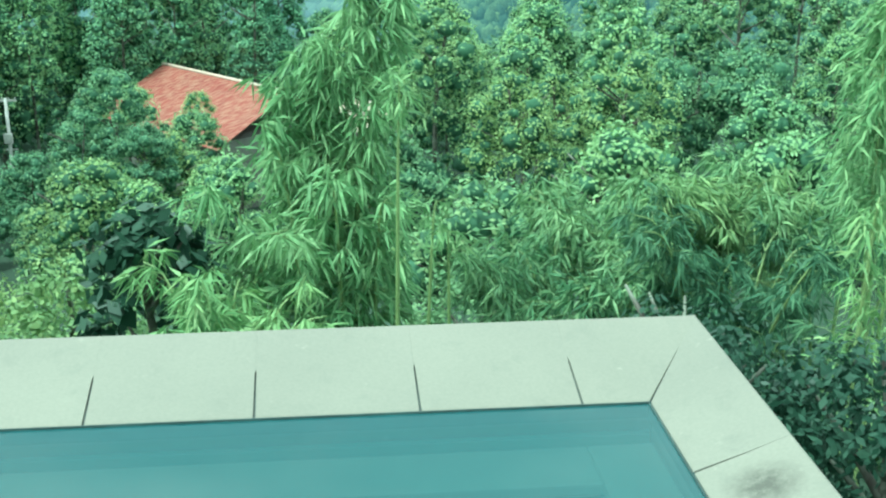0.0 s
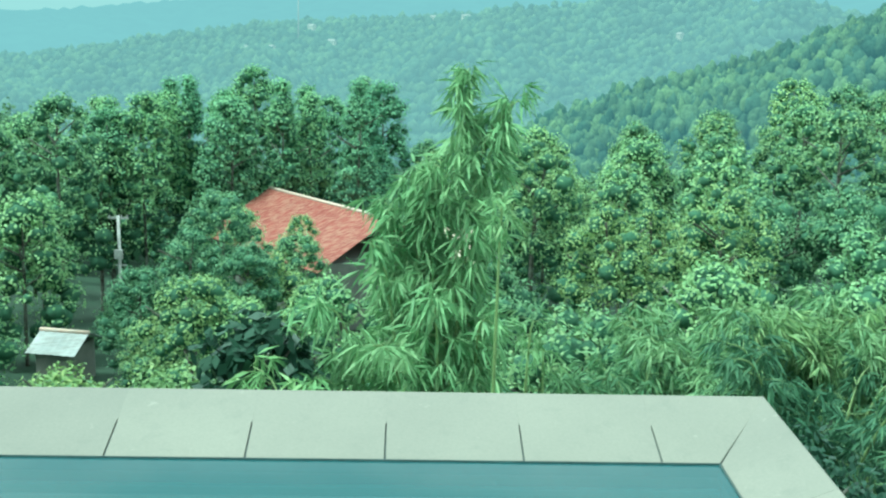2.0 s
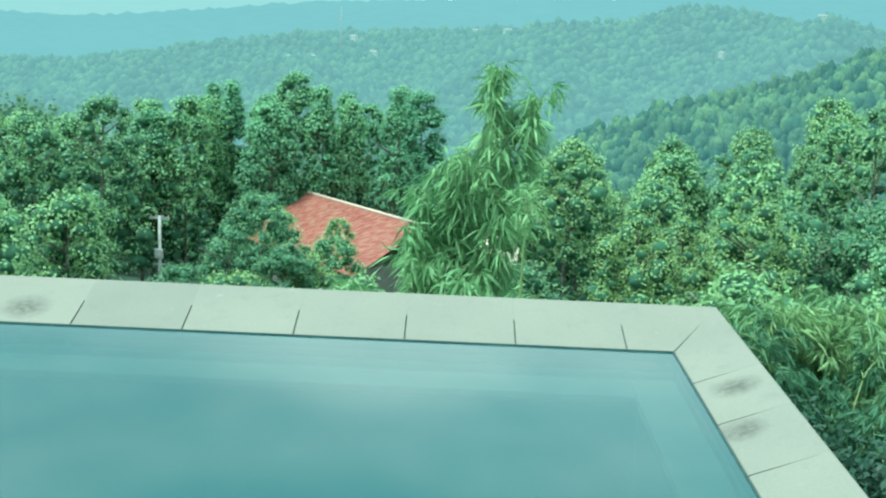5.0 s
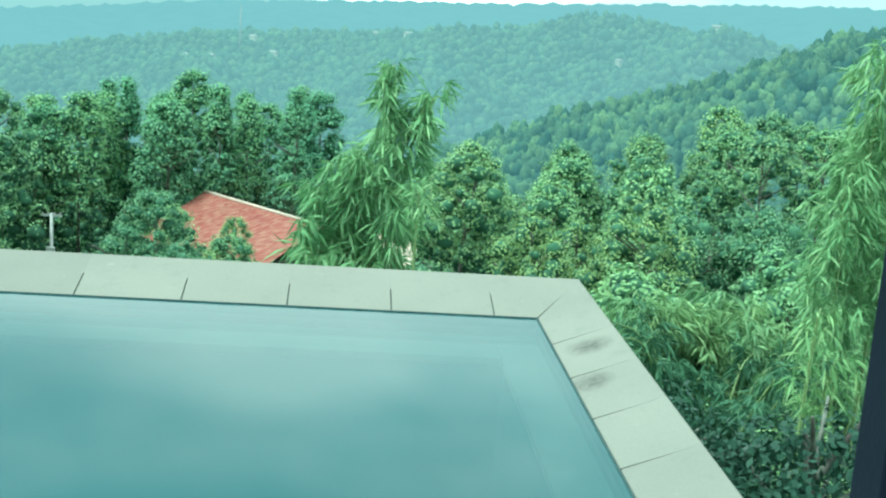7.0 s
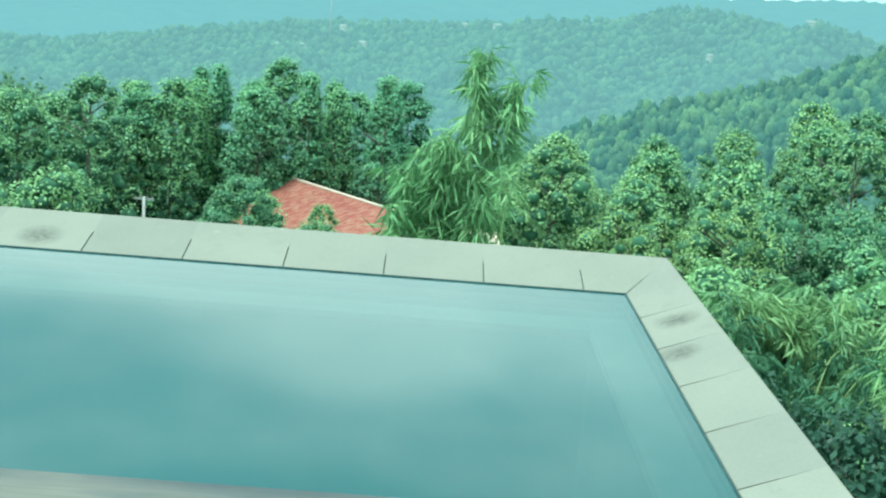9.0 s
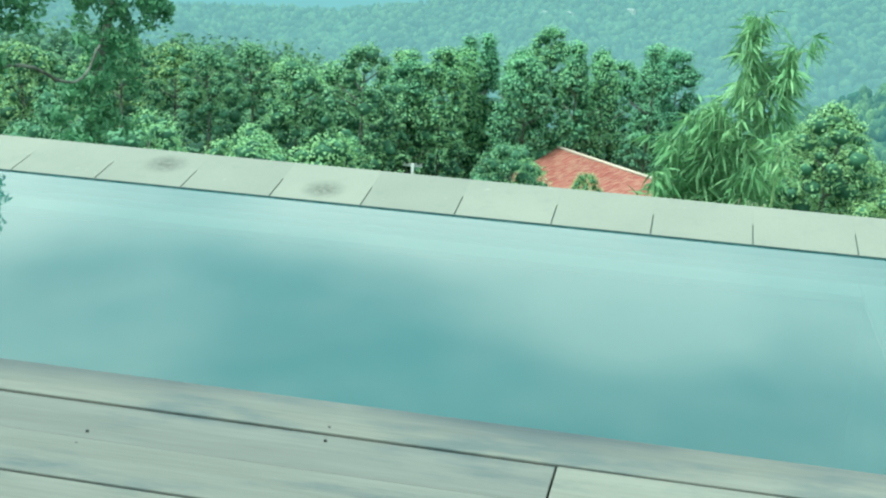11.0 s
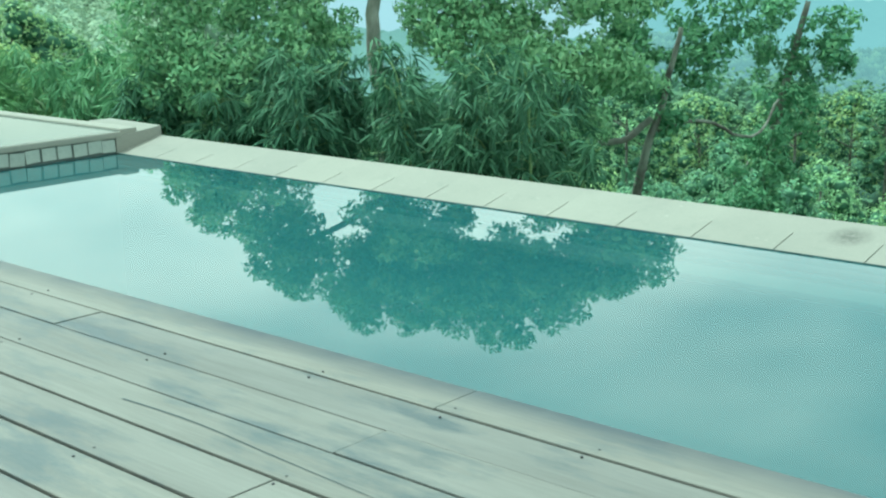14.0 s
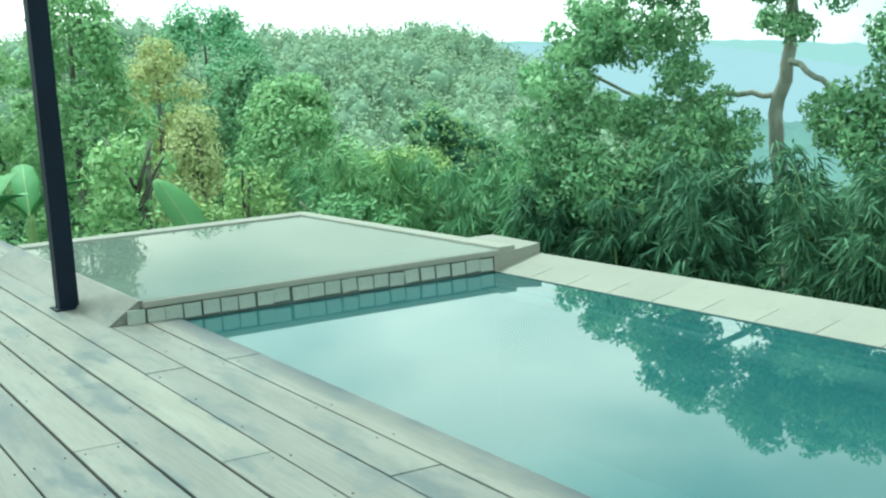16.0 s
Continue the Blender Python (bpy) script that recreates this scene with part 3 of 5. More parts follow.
box_object("ledge", (WALL_X, -0.10, -0.17), (-7.252, -0.022, -0.13), M_LEDGE, "narrow pale submerged ledge", parent=basin, bevel=0.01)
box_object("ledge", (-0.2, DECK_Y - 0.05, -0.17), (0.01, -0.022, -0.128), M_LEDGE, "pale submerged side ledge", parent=basin, bevel=0.01)

box_object("bench", (-7.25, -0.255, -1.3), (-0.1955, -0.022, -0.172), M_BASIN, parent=basin)
box_object("bench", (-0.195, DECK_Y - 0.05, -1.3), (0.008, -0.022, -0.172), M_BASIN, parent=basin)
water = new("pool_water", mesh_from("pool_water", [(WALL_X - 0.02, DECK_Y - 0.08, 0), (0.02, DECK_Y - 0.08, 0), (0.02, 0.03, 0), (WALL_X - 0.02, 0.03, 0)], [(0, 1, 2, 3)], M_WATER))
water.location.z = -0.003
tagged(water, "still teal pool water mirroring the cloudy sky", "water", kind="structure")

coping = thing("coping", pose(0, 0, 0), "sloping pale grey stone pool edge of jointed slabs", "pool edge", kind="structure")


def slab(x0, x1, width, height, ga, gb, mitre=0.0):
    """One sloping edge slab along x, inner edge at y 0; joints narrow outwards."""
    def ring(xi, xm, xn, xo):
        return [(xi, -0.004, -0.035), (xi, 0.0, 0.0005), (xi, 0.005, 0.003), (xm, width * 0.47, height * 0.475), (xn, width * 0.53, height * 0.535), (xo, width - 0.008, height), (xo, width, height - 0.006), (xo, width, height - 0.09)]
    return prism("coping_slab", ring(x0 + ga, x0 + ga * 0.75, x0 + gb, x0 + gb), ring(x1 - ga, x1 - ga * 0.75 + mitre * 0.47, x1 - gb + mitre * 0.53, x1 - gb + mitre), M_COPING)


joint_x = [-0.213 - 0.4985 * i for i in range(21)]
edges = [0.0] + [x for x in joint_x if x > WALL_X + 0.15] + [WALL_X - 0.05]
for i in range(len(edges) - 1):
    corner = i == 0
    me = slab(edges[i + 1], edges[i] if not corner else 0.0, COPE_W, COPE_H, 0.0042, 0.0001, SIDE_W if corner else 0.0)
    part("coping_slab", me, coping, "mitred corner slab" if corner else "")
side_y = [0.0, -0.45, -0.94, -1.43, -1.92, -2.41, -2.9]
for i in range(len(side_y) - 1):
    y0, y1 = side_y[i], side_y[i + 1]

    def ring(yi, yo):
        ym = yi * 0.3 + yo * 0.7 if abs(yo - yi) < 0.1 else yi * 0.44 + yo * 0.56
        return [(-0.004, yi, -0.035), (0.0, yi, 0.0005), (0.005, yi, 0.003), (SIDE_W * 0.56, ym, COPE_H * 0.565), (SIDE_W - 0.008, yo, COPE_H), (SIDE_W, yo, COPE_H - 0.006), (SIDE_W, yo, COPE_H - 0.09)]
    far_in, far_out = (y0 - 0.006, y0 - 0.0001 + COPE_W) if i == 0 else (y0 - 0.005, y0 - 0.0001)
    part("coping_slab", prism("coping_slab", ring(y1 + 0.005, y1 + 0.0001), ring(far_in, far_out), M_COPING), coping, "mitred corner slab" if i == 0 else "")
# Thin dark strips where the slabs meet the water
part("waterline", box_mesh("waterline", (WALL_X, -0.009, -0.05), (0.0, -0.0045, 0.0035), M_WATERLINE), coping, "dark line along the water")
part("waterline", box_mesh("waterline", (-0.009, DECK_Y, -0.05), (-0.0045, -0.012, 0.0025), M_WATERLINE), coping, "dark line along the water")
part("joint_bed", prism("joint_bed", [(WALL_X, 0.001, -0.044), (WALL_X, 0.004, -0.003), (WALL_X, COPE_W * 0.53, COPE_H * 0.44), (WALL_X, COPE_W - 0.01, COPE_H - 0.014), (WALL_X, COPE_W - 0.01, -0.04)],
                        [(0.0, 0.001, -0.044), (0.0, 0.004, -0.003), (SIDE_W * 0.57, COPE_W * 0.53, COPE_H * 0.44), (SIDE_W - 0.01, COPE_W - 0.01, COPE_H - 0.014), (SIDE_W - 0.01, COPE_W - 0.01, -0.04)], M_JOINT), coping, "dark joint mortar")
part("joint_bed", prism("joint_bed", [(0.001, DECK_Y, -0.044), (0.004, DECK_Y, -0.003), (SIDE_W * 0.57, DECK_Y, COPE_H * 0.47), (SIDE_W - 0.01, DECK_Y, COPE_H - 0.014), (SIDE_W - 0.01, DECK_Y, -0.04)],
                        [(0.001, -0.02, -0.044), (0.004, -0.02, -0.003), (SIDE_W * 0.57, COPE_W * 0.5, COPE_H * 0.47), (SIDE_W - 0.01, COPE_W - 0.03, COPE_H - 0.014), (SIDE_W - 0.01, COPE_W - 0.03, -0.04)], M_JOINT), coping, "dark joint mortar")

# raised upper pool with a tiled spill wall
UP_Z, UP_END, UP_NEAR, UP_FAR = 0.165, -14.3, -2.97, 0.06
upper = thing("upper_pool", pose(0, 0, 0), "raised shallow pool with pale stone rim and tiled spill wall", "pool", kind="structure")
box_object("basin_floor", (UP_END, UP_NEAR, -0.6), (WALL_X - 0.22, UP_FAR, -0.5), M_UPPER, parent=upper)
box_object("spill_wall", (WALL_X - 0.2, UP_NEAR + 0.0, -1.3), (WALL_X - 0.012, UP_FAR, UP_Z - 0.03), M_JOINT, parent=upper)
box_object("spill_lip", (WALL_X - 0.24, UP_NEAR + 0.012, UP_Z - 0.04), (WALL_X + 0.012, UP_FAR - 0.002, UP_Z + 0.012), M_COPING, "pale rounded spill lip", parent=upper, bevel=0.012)
box_object("rim_far", (UP_END - 0.3, UP_FAR, -2.4), (WALL_X - 0.012, UP_FAR + 0.16, UP_Z + 0.03), M_COPING, "pale stone rim", parent=upper, bevel=0.012)
box_object("rim_end", (UP_END - 0.3, UP_NEAR + 0.012, -2.4), (UP_END, UP_FAR - 0.003, UP_Z + 0.03), M_COPING, "pale stone rim", parent=upper, bevel=0.012)
part("end_block", prism("end_block", [(WALL_X - 0.75, UP_FAR + 0.163, -0.5), (WALL_X - 0.75, UP_FAR + 0.163, UP_Z + 0.032), (WALL_X - 0.75, COPE_W + 0.01, UP_Z + 0.03), (WALL_X - 0.75, COPE_W + 0.01, 0.07)],
                        [(WALL_X + 0.006, -0.004, -0.5), (WALL_X + 0.006, -0.004, UP_Z - 0.03), (WALL_X + 0.006, COPE_W + 0.01, UP_Z + 0.02), (WALL_X + 0.006, COPE_W + 0.01, 0.07)], M_COPING), upper, "cast stone end of the spill wall")
box_object("spill_base", (WALL_X - 0.011, UP_NEAR + 0.2, -1.3), (WALL_X + 0.004, 0.02, -0.02), M_BASIN, parent=upper)
tile = box_mesh("spill_tile", (0, -0.064, -0.052), (0.014, 0.064, 0.052), M_TILE, 0.004)
rng = np.random.default_rng(8)
for i in range(22):
    part("spill_tile", tile, upper, m=pose(WALL_X - 0.011 + rng.uniform(-0.004, 0.002), -0.07 - 0.14 * i + rng.normal(0, 0.004), 0.068 + rng.normal(0, 0.004), rng.normal(0, 2.0), rng.normal(0, 2.0), rng.normal(0, 1.5)))
up_water = new("upper_water", mesh_from("upper_water", [(UP_END, UP_NEAR, 0), (WALL_X - 0.01, UP_NEAR, 0), (WALL_X - 0.01, UP_FAR, 0), (UP_END, UP_FAR, 0)], [(0, 1, 2, 3)], M_WATER_UP))
up_water.location.z = UP_Z + 0.014
tagged(up_water, "glassy pale water of the raised pool", "water", kind="structure")

# ---- timber deck ----
deck = thing("deck_floor", pose(0, 0, 0), "weathered silver-grey timber deck of long wide boards", "deck", kind="structure")
# Solid slab under the boards; its near-black colour holds the shade of the gaps
box_object("deck_base", (-19.5, -9.5, -0.3), (3.0, DECK_Y - 0.05, -0.03), M_UNDER_DECK, "near-black slab painting shade into the gaps between boards", parent=deck)
rng = np.random.default_rng(11)
FIRST = {0: 0.685, 1: -1.32, 2: 0.705, 3: -1.98, 4: 0.72, 5: -2.62, 6: -0.68, 7: -3.26}
seams = [DECK_Y, -2.938] + [-2.938 - 0.2485 * k for k in range(1, 28)]
nails = []
for row in range(len(seams) - 1):
    g1 = rng.uniform(0.006, 0.014)
    y1, y0 = seams[row] - 0.004, seams[row + 1] + g1
    if row == 0:
        y1 = DECK_Y
    x1 = 3.0
    cut = FIRST.get(row, rng.uniform(-4, 0.5))
    while x1 > -19.4:
        x0 = max(cut, -19.5)
        if x1 - x0 > 0.3:
            tilt = rng.normal(0, 0.0012)
            me = box_mesh("board", (x0 + 0.003, y0, DECK_Z - 0.045), (x1 - 0.003, y1, DECK_Z + rng.uniform(-0.002, 0.002)), M_WOOD, 0.004)
            ob = part("board", me, deck)
            ob.location.z = tilt
        x1, cut = x0, cut - 4.65
    for k in range(-10, 30):
        x = -2.62 - 0.65 * k + rng.normal(0, 0.02)
        if -18 < x < 2.8 and rng.uniform() < 0.45:
            nails.append((x, seams[row + 1] + 0.045 + rng.normal(0, 0.006), DECK_Z + 0.0032))
            nails.append((x + rng.normal(0, 0.015), seams[row + 1] - 0.04 + rng.normal(0, 0.006), DECK_Z + 0.0032))
nv, nf = [], []
for x, y, z in nails:
    s = len(nv)
    for k in range(6):
        nv.append((x + 0.0048 * math.cos(k * math.pi / 3), y + 0.0048 * math.sin(k * math.pi / 3), z))
    for k in range(6):
        nv.append((x + 0.0048 * math.cos(k * math.pi / 3), y + 0.0048 * math.sin(k * math.pi / 3), z - 0.008))
    nf.append(tuple(range(s, s + 6)))
    nf += [(s + k, s + 6 + k, s + 6 + (k + 1) % 6, s + (k + 1) % 6) for k in range(6)]
tagged(part("nails", mesh_from("nails", nv, nf, M_NAIL), deck, "dark nail heads in pairs"), kind="stuff")
def kerb_ring(x):
    return [(x, UP_NEAR - 0.24, DECK_Z + 0.004), (x, UP_NEAR - 0.012, UP_Z + 0.014), (x, UP_NEAR + 0.01, UP_Z + 0.016), (x, UP_NEAR + 0.01, DECK_Z + 0.004)]


part("kerb_board", prism("kerb_board", kerb_ring(UP_END - 0.3), kerb_ring(WALL_X - 0.03), M_WOOD), deck, "sloping edge board beside the upper pool")
split = smooth_line([(-4.9, -3.56, 0), (-4.5, -3.545, 0), (-4.0, -3.575, 0), (-3.53, -3.6, 0)], (0.004, 0.001), 6)
part("split", mesh_from("split", [(x, y + e * r, DECK_Z + 0.0035) for x, y, z, r in split for e in (-1, 1)], [(2 * i, 2 * i + 2, 2 * i + 3, 2 * i + 1) for i in range(len(split) - 1)], M_GROUT), deck, "long curved crack in a board")


def steel_post(x, y, label):
    p = thing("steel_post", pose(x, y, DECK_Z + 0.004), label, "post", "posts on the deck")
    part("shaft", box_mesh("shaft", (-0.075, -0.075, 0.008), (0.075, 0.075, 3.4), M_POST, 0.006), p)
    part("base_plate", box_mesh("base_plate", (-0.11, -0.11, 0), (0.11, 0.11, 0.012), M_POST, 0.003), p)
    return p


steel_post(-11.3, -3.24, "square dark painted steel post beside the upper pool")
steel_post(0.275, -3.3, "square dark painted steel post beside the pool corner")


# ---- woods ----
def forest_tree(name, seed, height, radius, leaf, shape, label, trunk_r=0.16, base=0.02, n=46, small=0.8, per=122, size=0.27):
    r = np.random.default_rng(seed)
    t = thing(name, pose(0, 0, 0), label, "tree", "valley trees")
    limbs = [smooth_line([(0, 0, -6), (0.1, 0, height * 0.35), (r.normal(0, 0.2), r.normal(0, 0.2), height * 0.9)], (trunk_r, trunk_r * 0.3), 4)]
    for _ in range(5):
        a, z = r.uniform(0, 6.28), height * r.uniform(0.35, 0.7)
        limbs.append(smooth_line([(0, 0, z), (radius * 0.4 * math.cos(a), radius * 0.4 * math.sin(a), z + 0.6), (radius * 0.75 * math.cos(a), radius * 0.75 * math.sin(a), z + 1.2)], (trunk_r * 0.45, 0.03), 3))
    part("trunk", tube_mesh("trunk", limbs, M_BARK_DARK, 6), t)
    blobs = crown_blobs(r, height, radius, height * base, n, small, shape)
    q = blob_leaves(r, blobs, per, size, size * 0.62)
    q = q[(q[:, 0, 2] > height * 0.36) | (r.uniform(0, 1, len(q)) < 0.35)]
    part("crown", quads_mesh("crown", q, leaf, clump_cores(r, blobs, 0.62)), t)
    return t


ROUND = "dense rounded broadleaf tree with clumped mid-green crown"
DARK = "tall dark green tree with a narrow pointed crown"
LIGHT = "light green leafy tree with an uneven crown"
protos, nears = [], []
for s in range(6):
    protos.append((forest_tree("valley_tree", 100 + s, 8.0, 3.1, M_LEAF_FOREST if s % 3 else M_LEAF_LIGHT, 0, ROUND if s % 3 else LIGHT, n=64, small=0.68 + 0.07 * (s % 4), per=92, size=0.265), 8.0))
for s in range(5):
    nears.append((forest_tree("slope_tree", 150 + s, 8.0, 3.0, M_LEAF_FOREST if s % 4 else M_LEAF_LIGHT, 0, ROUND if s % 4 else LIGHT, n=80, small=0.62 + 0.07 * (s % 3), per=165, size=0.2), 8.0))
darks = []
for s in range(3):
    darks.append((forest_tree("dark_tree", 200 + s, 13.0, 2.7, M_LEAF_DARK, s != 2, DARK, n=120, base=0.06, small=0.68, per=95, size=0.27), 13.0))
used = set()


def plant(kind, x, y, top, stretch=1.0, turn=0.0):
    """Puts a copy of a tree so that its top stands at height top."""
    ob, h = kind
    s = stretch
    m = pose(x, y, top - h * s, 0, 0, turn)
    if ob.name not in used:
        used.add(ob.name)
        c = ob
        c.matrix_basis = m
    else:
        c = copy_thing(ob, m)
    c.scale = (s, s, s)
    return c


rng = np.random.default_rng(5)
TOP_L = ((28, -7.6), (35, -8.8), (45, -10.6), (56, -12.0), (68, -12.8), (80, -13.6), (92, -12.4), (105, -10.2), (120, -10.2), (140, -12.5))
TOP_R = ((28, -8.2), (35, -7.6), (45, -7.2), (56, -7.6), (68, -8.6), (80, -9.8), (92, -11), (105, -12), (120, -12.5), (140, -13))
for D in (38, 51, 65, 78, 91, 104, 118):
    gap = 4.6 + D * 0.012
    az = -52.0
    while az < 31:
        az += math.degrees(gap / D) * rng.uniform(0.8, 1.2)
        d = D + rng.normal(0, 3.0)
        x, y = -1.0 + d * math.sin(radians(az)), -4.5 + d * math.cos(radians(az))
        w = soft(-2, 6, az)
        top = along(TOP_L, d) * (1 - w) + along(TOP_R, d) * w + rng.normal(0, 0.9)
        if d > 68:
            top += soft(10, 17, az) * d * 0.032
        if az < -15:
            top = 1.5 - d * (0.172 if d < 85 else 0.112) + rng.normal(0, 0.8)
        if 0 < az < 9 and d > 85:
            top -= 3.0
        if -9.5 < az < 2.5 and 66 < d < 99:
            continue
        if -9.5 < az < 1.0 and d < 70:
            top = min(top, 1.6 - d * 0.247)
        if -13.9 < az < -11.0 and d < 95:
            top = min(top, 1.2 - d * 0.25)
        if -17 < az < -13.9 and d < 82:
            top = min(top, 1.2 - d * 0.335)
        if d < 72 and (-20.0 if d > 48 else -23.0) < az < -12.0:
            top = min(top, 1.2 - d * 0.38)
        if 1.8 < az < 4.6 and d < 72:
            top = min(top, 1.5 - d * 0.228)
        if 98 < d < 128 and -13.5 < az < -1.5:
            plant(darks[rng.integers(3)], x, y, -9.2 + rng.normal(0, 1.2), rng.uniform(0.95, 1.15), rng.uniform(0, 360))
        else:
            plant(protos[rng.integers(6)] if d > 71 else nears[rng.integers(5)], x, y, top, rng.uniform(0.8, 1.2), rng.uniform(0, 360))


for k in range(10):
    az, d = -18.5 + 0.7 * k, rng.uniform(56, 80)
    plant(nears[rng.integers(5)], -1.0 + d * math.sin(radians(az)), -4.5 + d * math.cos(radians(az)), 1.2 - d * (0.385 if d < 72 else 0.33), rng.uniform(0.5, 0.65), rng.uniform(0, 360))
for k in range(13):
    az, d = -14.0 + 1.05 * k + rng.normal(0, 0.25), rng.uniform(97, 112)
    plant(darks[rng.integers(3)], -1.0 + d * math.sin(radians(az)), -4.5 + d * math.cos(radians(az)), -8.3 + rng.normal(0, 0.9), rng.uniform(0.85, 1.1), rng.uniform(0, 360))
for az, d, top, size in ((-12.3, 62, -13.2, 0.7), (-12.0, 57, -14.6, 0.5), (-8.5, 64, -9.8, 0.8), (-10.0, 62, -11.3, 0.7), (-4.9, 72, -12.6, 0.45), (-7.3, 60, -11.6, 0.6), (-8.0, 70, -11.6, 0.85), (-9.9, 66, -12.9, 0.7), (-5.2, 68, -12.8, 0.8), (-6.6, 61, -12.6, 0.9), (-4.3, 58, -12.9, 0.85), (-9.2, 54, -12.0, 0.75), (-16.5, 84, -13.4, 0.9), (-7.4, 46, -10.8, 0.7)):
    plant(nears[rng.integers(5)], -1.1 + d * math.sin(radians(az)), -4.0 + d * math.cos(radians(az)), top, size, rng.uniform(0, 360))


for k in range(46):
    az, d = rng.uniform(-90, -47), rng.uniform(60, 122)
    x, y = -1.0 + d * math.sin(radians(az)), -4.5 + d * math.cos(radians(az))
    plant(protos[rng.integers(6)], x, y, ground_z(x, y) + rng.uniform(6.5, 9.5), rng.uniform(0.8, 1.15), rng.uniform(0, 360))


def far_woods(name, label, places, seed, material, per=34, size=1.25, heart=None):
    r = np.random.default_rng(seed)
    out, cv, cf = [], [], []
    for x, y, h, rad in places:
        z = ground_z(x, y)
        d = unit(r.normal(0, 1, (per, 3)) + (0, 0, 0.55))
        lump = 1 + 0.25 * np.sin(d[:, :1] * 5 + x) * np.cos(d[:, 1:2] * 5 + y)
        c = np.array((x, y, z + h * 0.55)) + d * lump * r.uniform(0.8, 1.05, (per, 1)) * (rad, rad, h * 0.5)
        out.append(leaf_quads(r, c, d + (0, 0, 0.3), size, size * 0.75))
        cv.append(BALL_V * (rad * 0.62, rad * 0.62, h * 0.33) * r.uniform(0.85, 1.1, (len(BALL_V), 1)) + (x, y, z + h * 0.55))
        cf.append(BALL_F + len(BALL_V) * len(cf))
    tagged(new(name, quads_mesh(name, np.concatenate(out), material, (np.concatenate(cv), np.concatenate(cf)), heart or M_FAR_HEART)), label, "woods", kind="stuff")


def scatter(az0, az1, d0, d1, gap, seed, tall=(7, 11)):
    r = np.random.default_rng(seed)
    out, d = [], d0
    while d < d1:
        az = az0
        while az < az1:
            az += math.degrees(gap / d) * r.uniform(0.7, 1.3)
            dd = d + r.normal(0, gap * 0.4)
            out.append((-1 + dd * math.sin(radians(az)), -4.5 + dd * math.cos(radians(az)), r.uniform(*tall), gap * r.uniform(0.5, 0.75)))
        d += gap * 0.95
    return out


far_woods("far_woods", "distant wooded slopes of small rounded treetops", scatter(-47, 34, 130, 270, 5.6, 3), 31, M_FAR_WOOD, 60, 1.0)
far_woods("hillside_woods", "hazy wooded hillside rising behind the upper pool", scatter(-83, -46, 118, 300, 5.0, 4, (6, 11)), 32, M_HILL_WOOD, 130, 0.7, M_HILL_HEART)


# ---- bamboo ----
def bamboo_leaves(rng, at, out, count, length=0.3, width=0.032):
    """A hanging fan of narrow leaves from each branchlet end."""
    n = len(at) * count
    base = np.repeat(at, count, axis=0) + rng.normal(0, 0.02, (n, 3))
    d = unit(np.repeat(out, count, axis=0) * 0.6 + rng.normal(0, 0.5, (n, 3)) + (0, 0, -0.75))
    le = length * rng.uniform(0.6, 1.25, (n, 1))
    s = unit(np.cross(d, rng.normal(0, 1, (n, 3)) + (0, 0, 1.2)))
    wi = width * rng.uniform(0.75, 1.25, (n, 1))
    c = np.empty((n, 4, 3))
    c[:, 0] = base
    mid = base + d * le * 0.4
    c[:, 1] = mid + s * wi * 0.5
    c[:, 2] = base + d * le + np.array((0, 0, -1)) * le * 0.16
    c[:, 3] = mid - s * wi * 0.5
    return c


def bamboo_clump(at, culms, seed, label, leaf=0.3, fans=7, width=0.032, material=None):
    """culms: (foot dx, dy, tip dx, dy, height, where leaves begin, spread of branches)."""
    r = np.random.default_rng(seed)
    t = thing("bamboo_clump", pose(*at), label, "bamboo", "bamboo clumps")
    pts, outs = [], []
    for fx, fy, tx, ty, h, start, spread in culms:
        bend = [(fx, fy, -4), (fx, fy, 0), (fx + (tx - fx) * 0.2, fy + (ty - fy) * 0.2, h * 0.5), (fx + (tx - fx) * 0.62, fy + (ty - fy) * 0.62, h * 0.9), (tx, ty, h * 0.985)]
        line = smooth_line(bend, (0.045, 0.008), 7)
        lines = [line]
        L = np.array(line)
        m = int(h * 7.5) if start < 0.75 else int(h * 2.2)
        for k in range(m):
            u = start + (1 - start) * (k + r.uniform(0, 1)) / m
            z = u * h
            i = int(np.argmin(np.abs(L[:, 2] - z) + (L[:, 2] < 0) * 9))
            p = L[i, :3].copy()
            p[2] = min(z, L[i, 2] + 0.2)
            reach = spread * (1.15 - 0.75 * ((u - start) / (1 - start + 1e-6))) * r.uniform(0.35, 1.1)
            a = r.uniform(0, 6.283)
            o = np.array((math.cos(a), math.sin(a), 0.25))
            end = p + o * reach + (0, 0, -0.18 * reach * reach)
            lines.append([(*p, 0.006), (*(p * 0.5 + end * 0.5 + (0, 0, 0.08 * reach)), 0.004), (*end, 0.0025)])
            for v in np.linspace(0.3, 1.0, 4):
                pts.append(p + (end - p) * v + r.normal(0, 0.07, 3))
                outs.append(o)
        part("culm", tube_mesh("culm", lines, M_CULM, 4), t, "green jointed culm with thin twigs")
    part("leaves", quads_mesh("leaves", bamboo_leaves(r, np.array(pts), np.array(outs), fans, leaf, width), material or M_LEAF_BAMBOO), t)
    return t


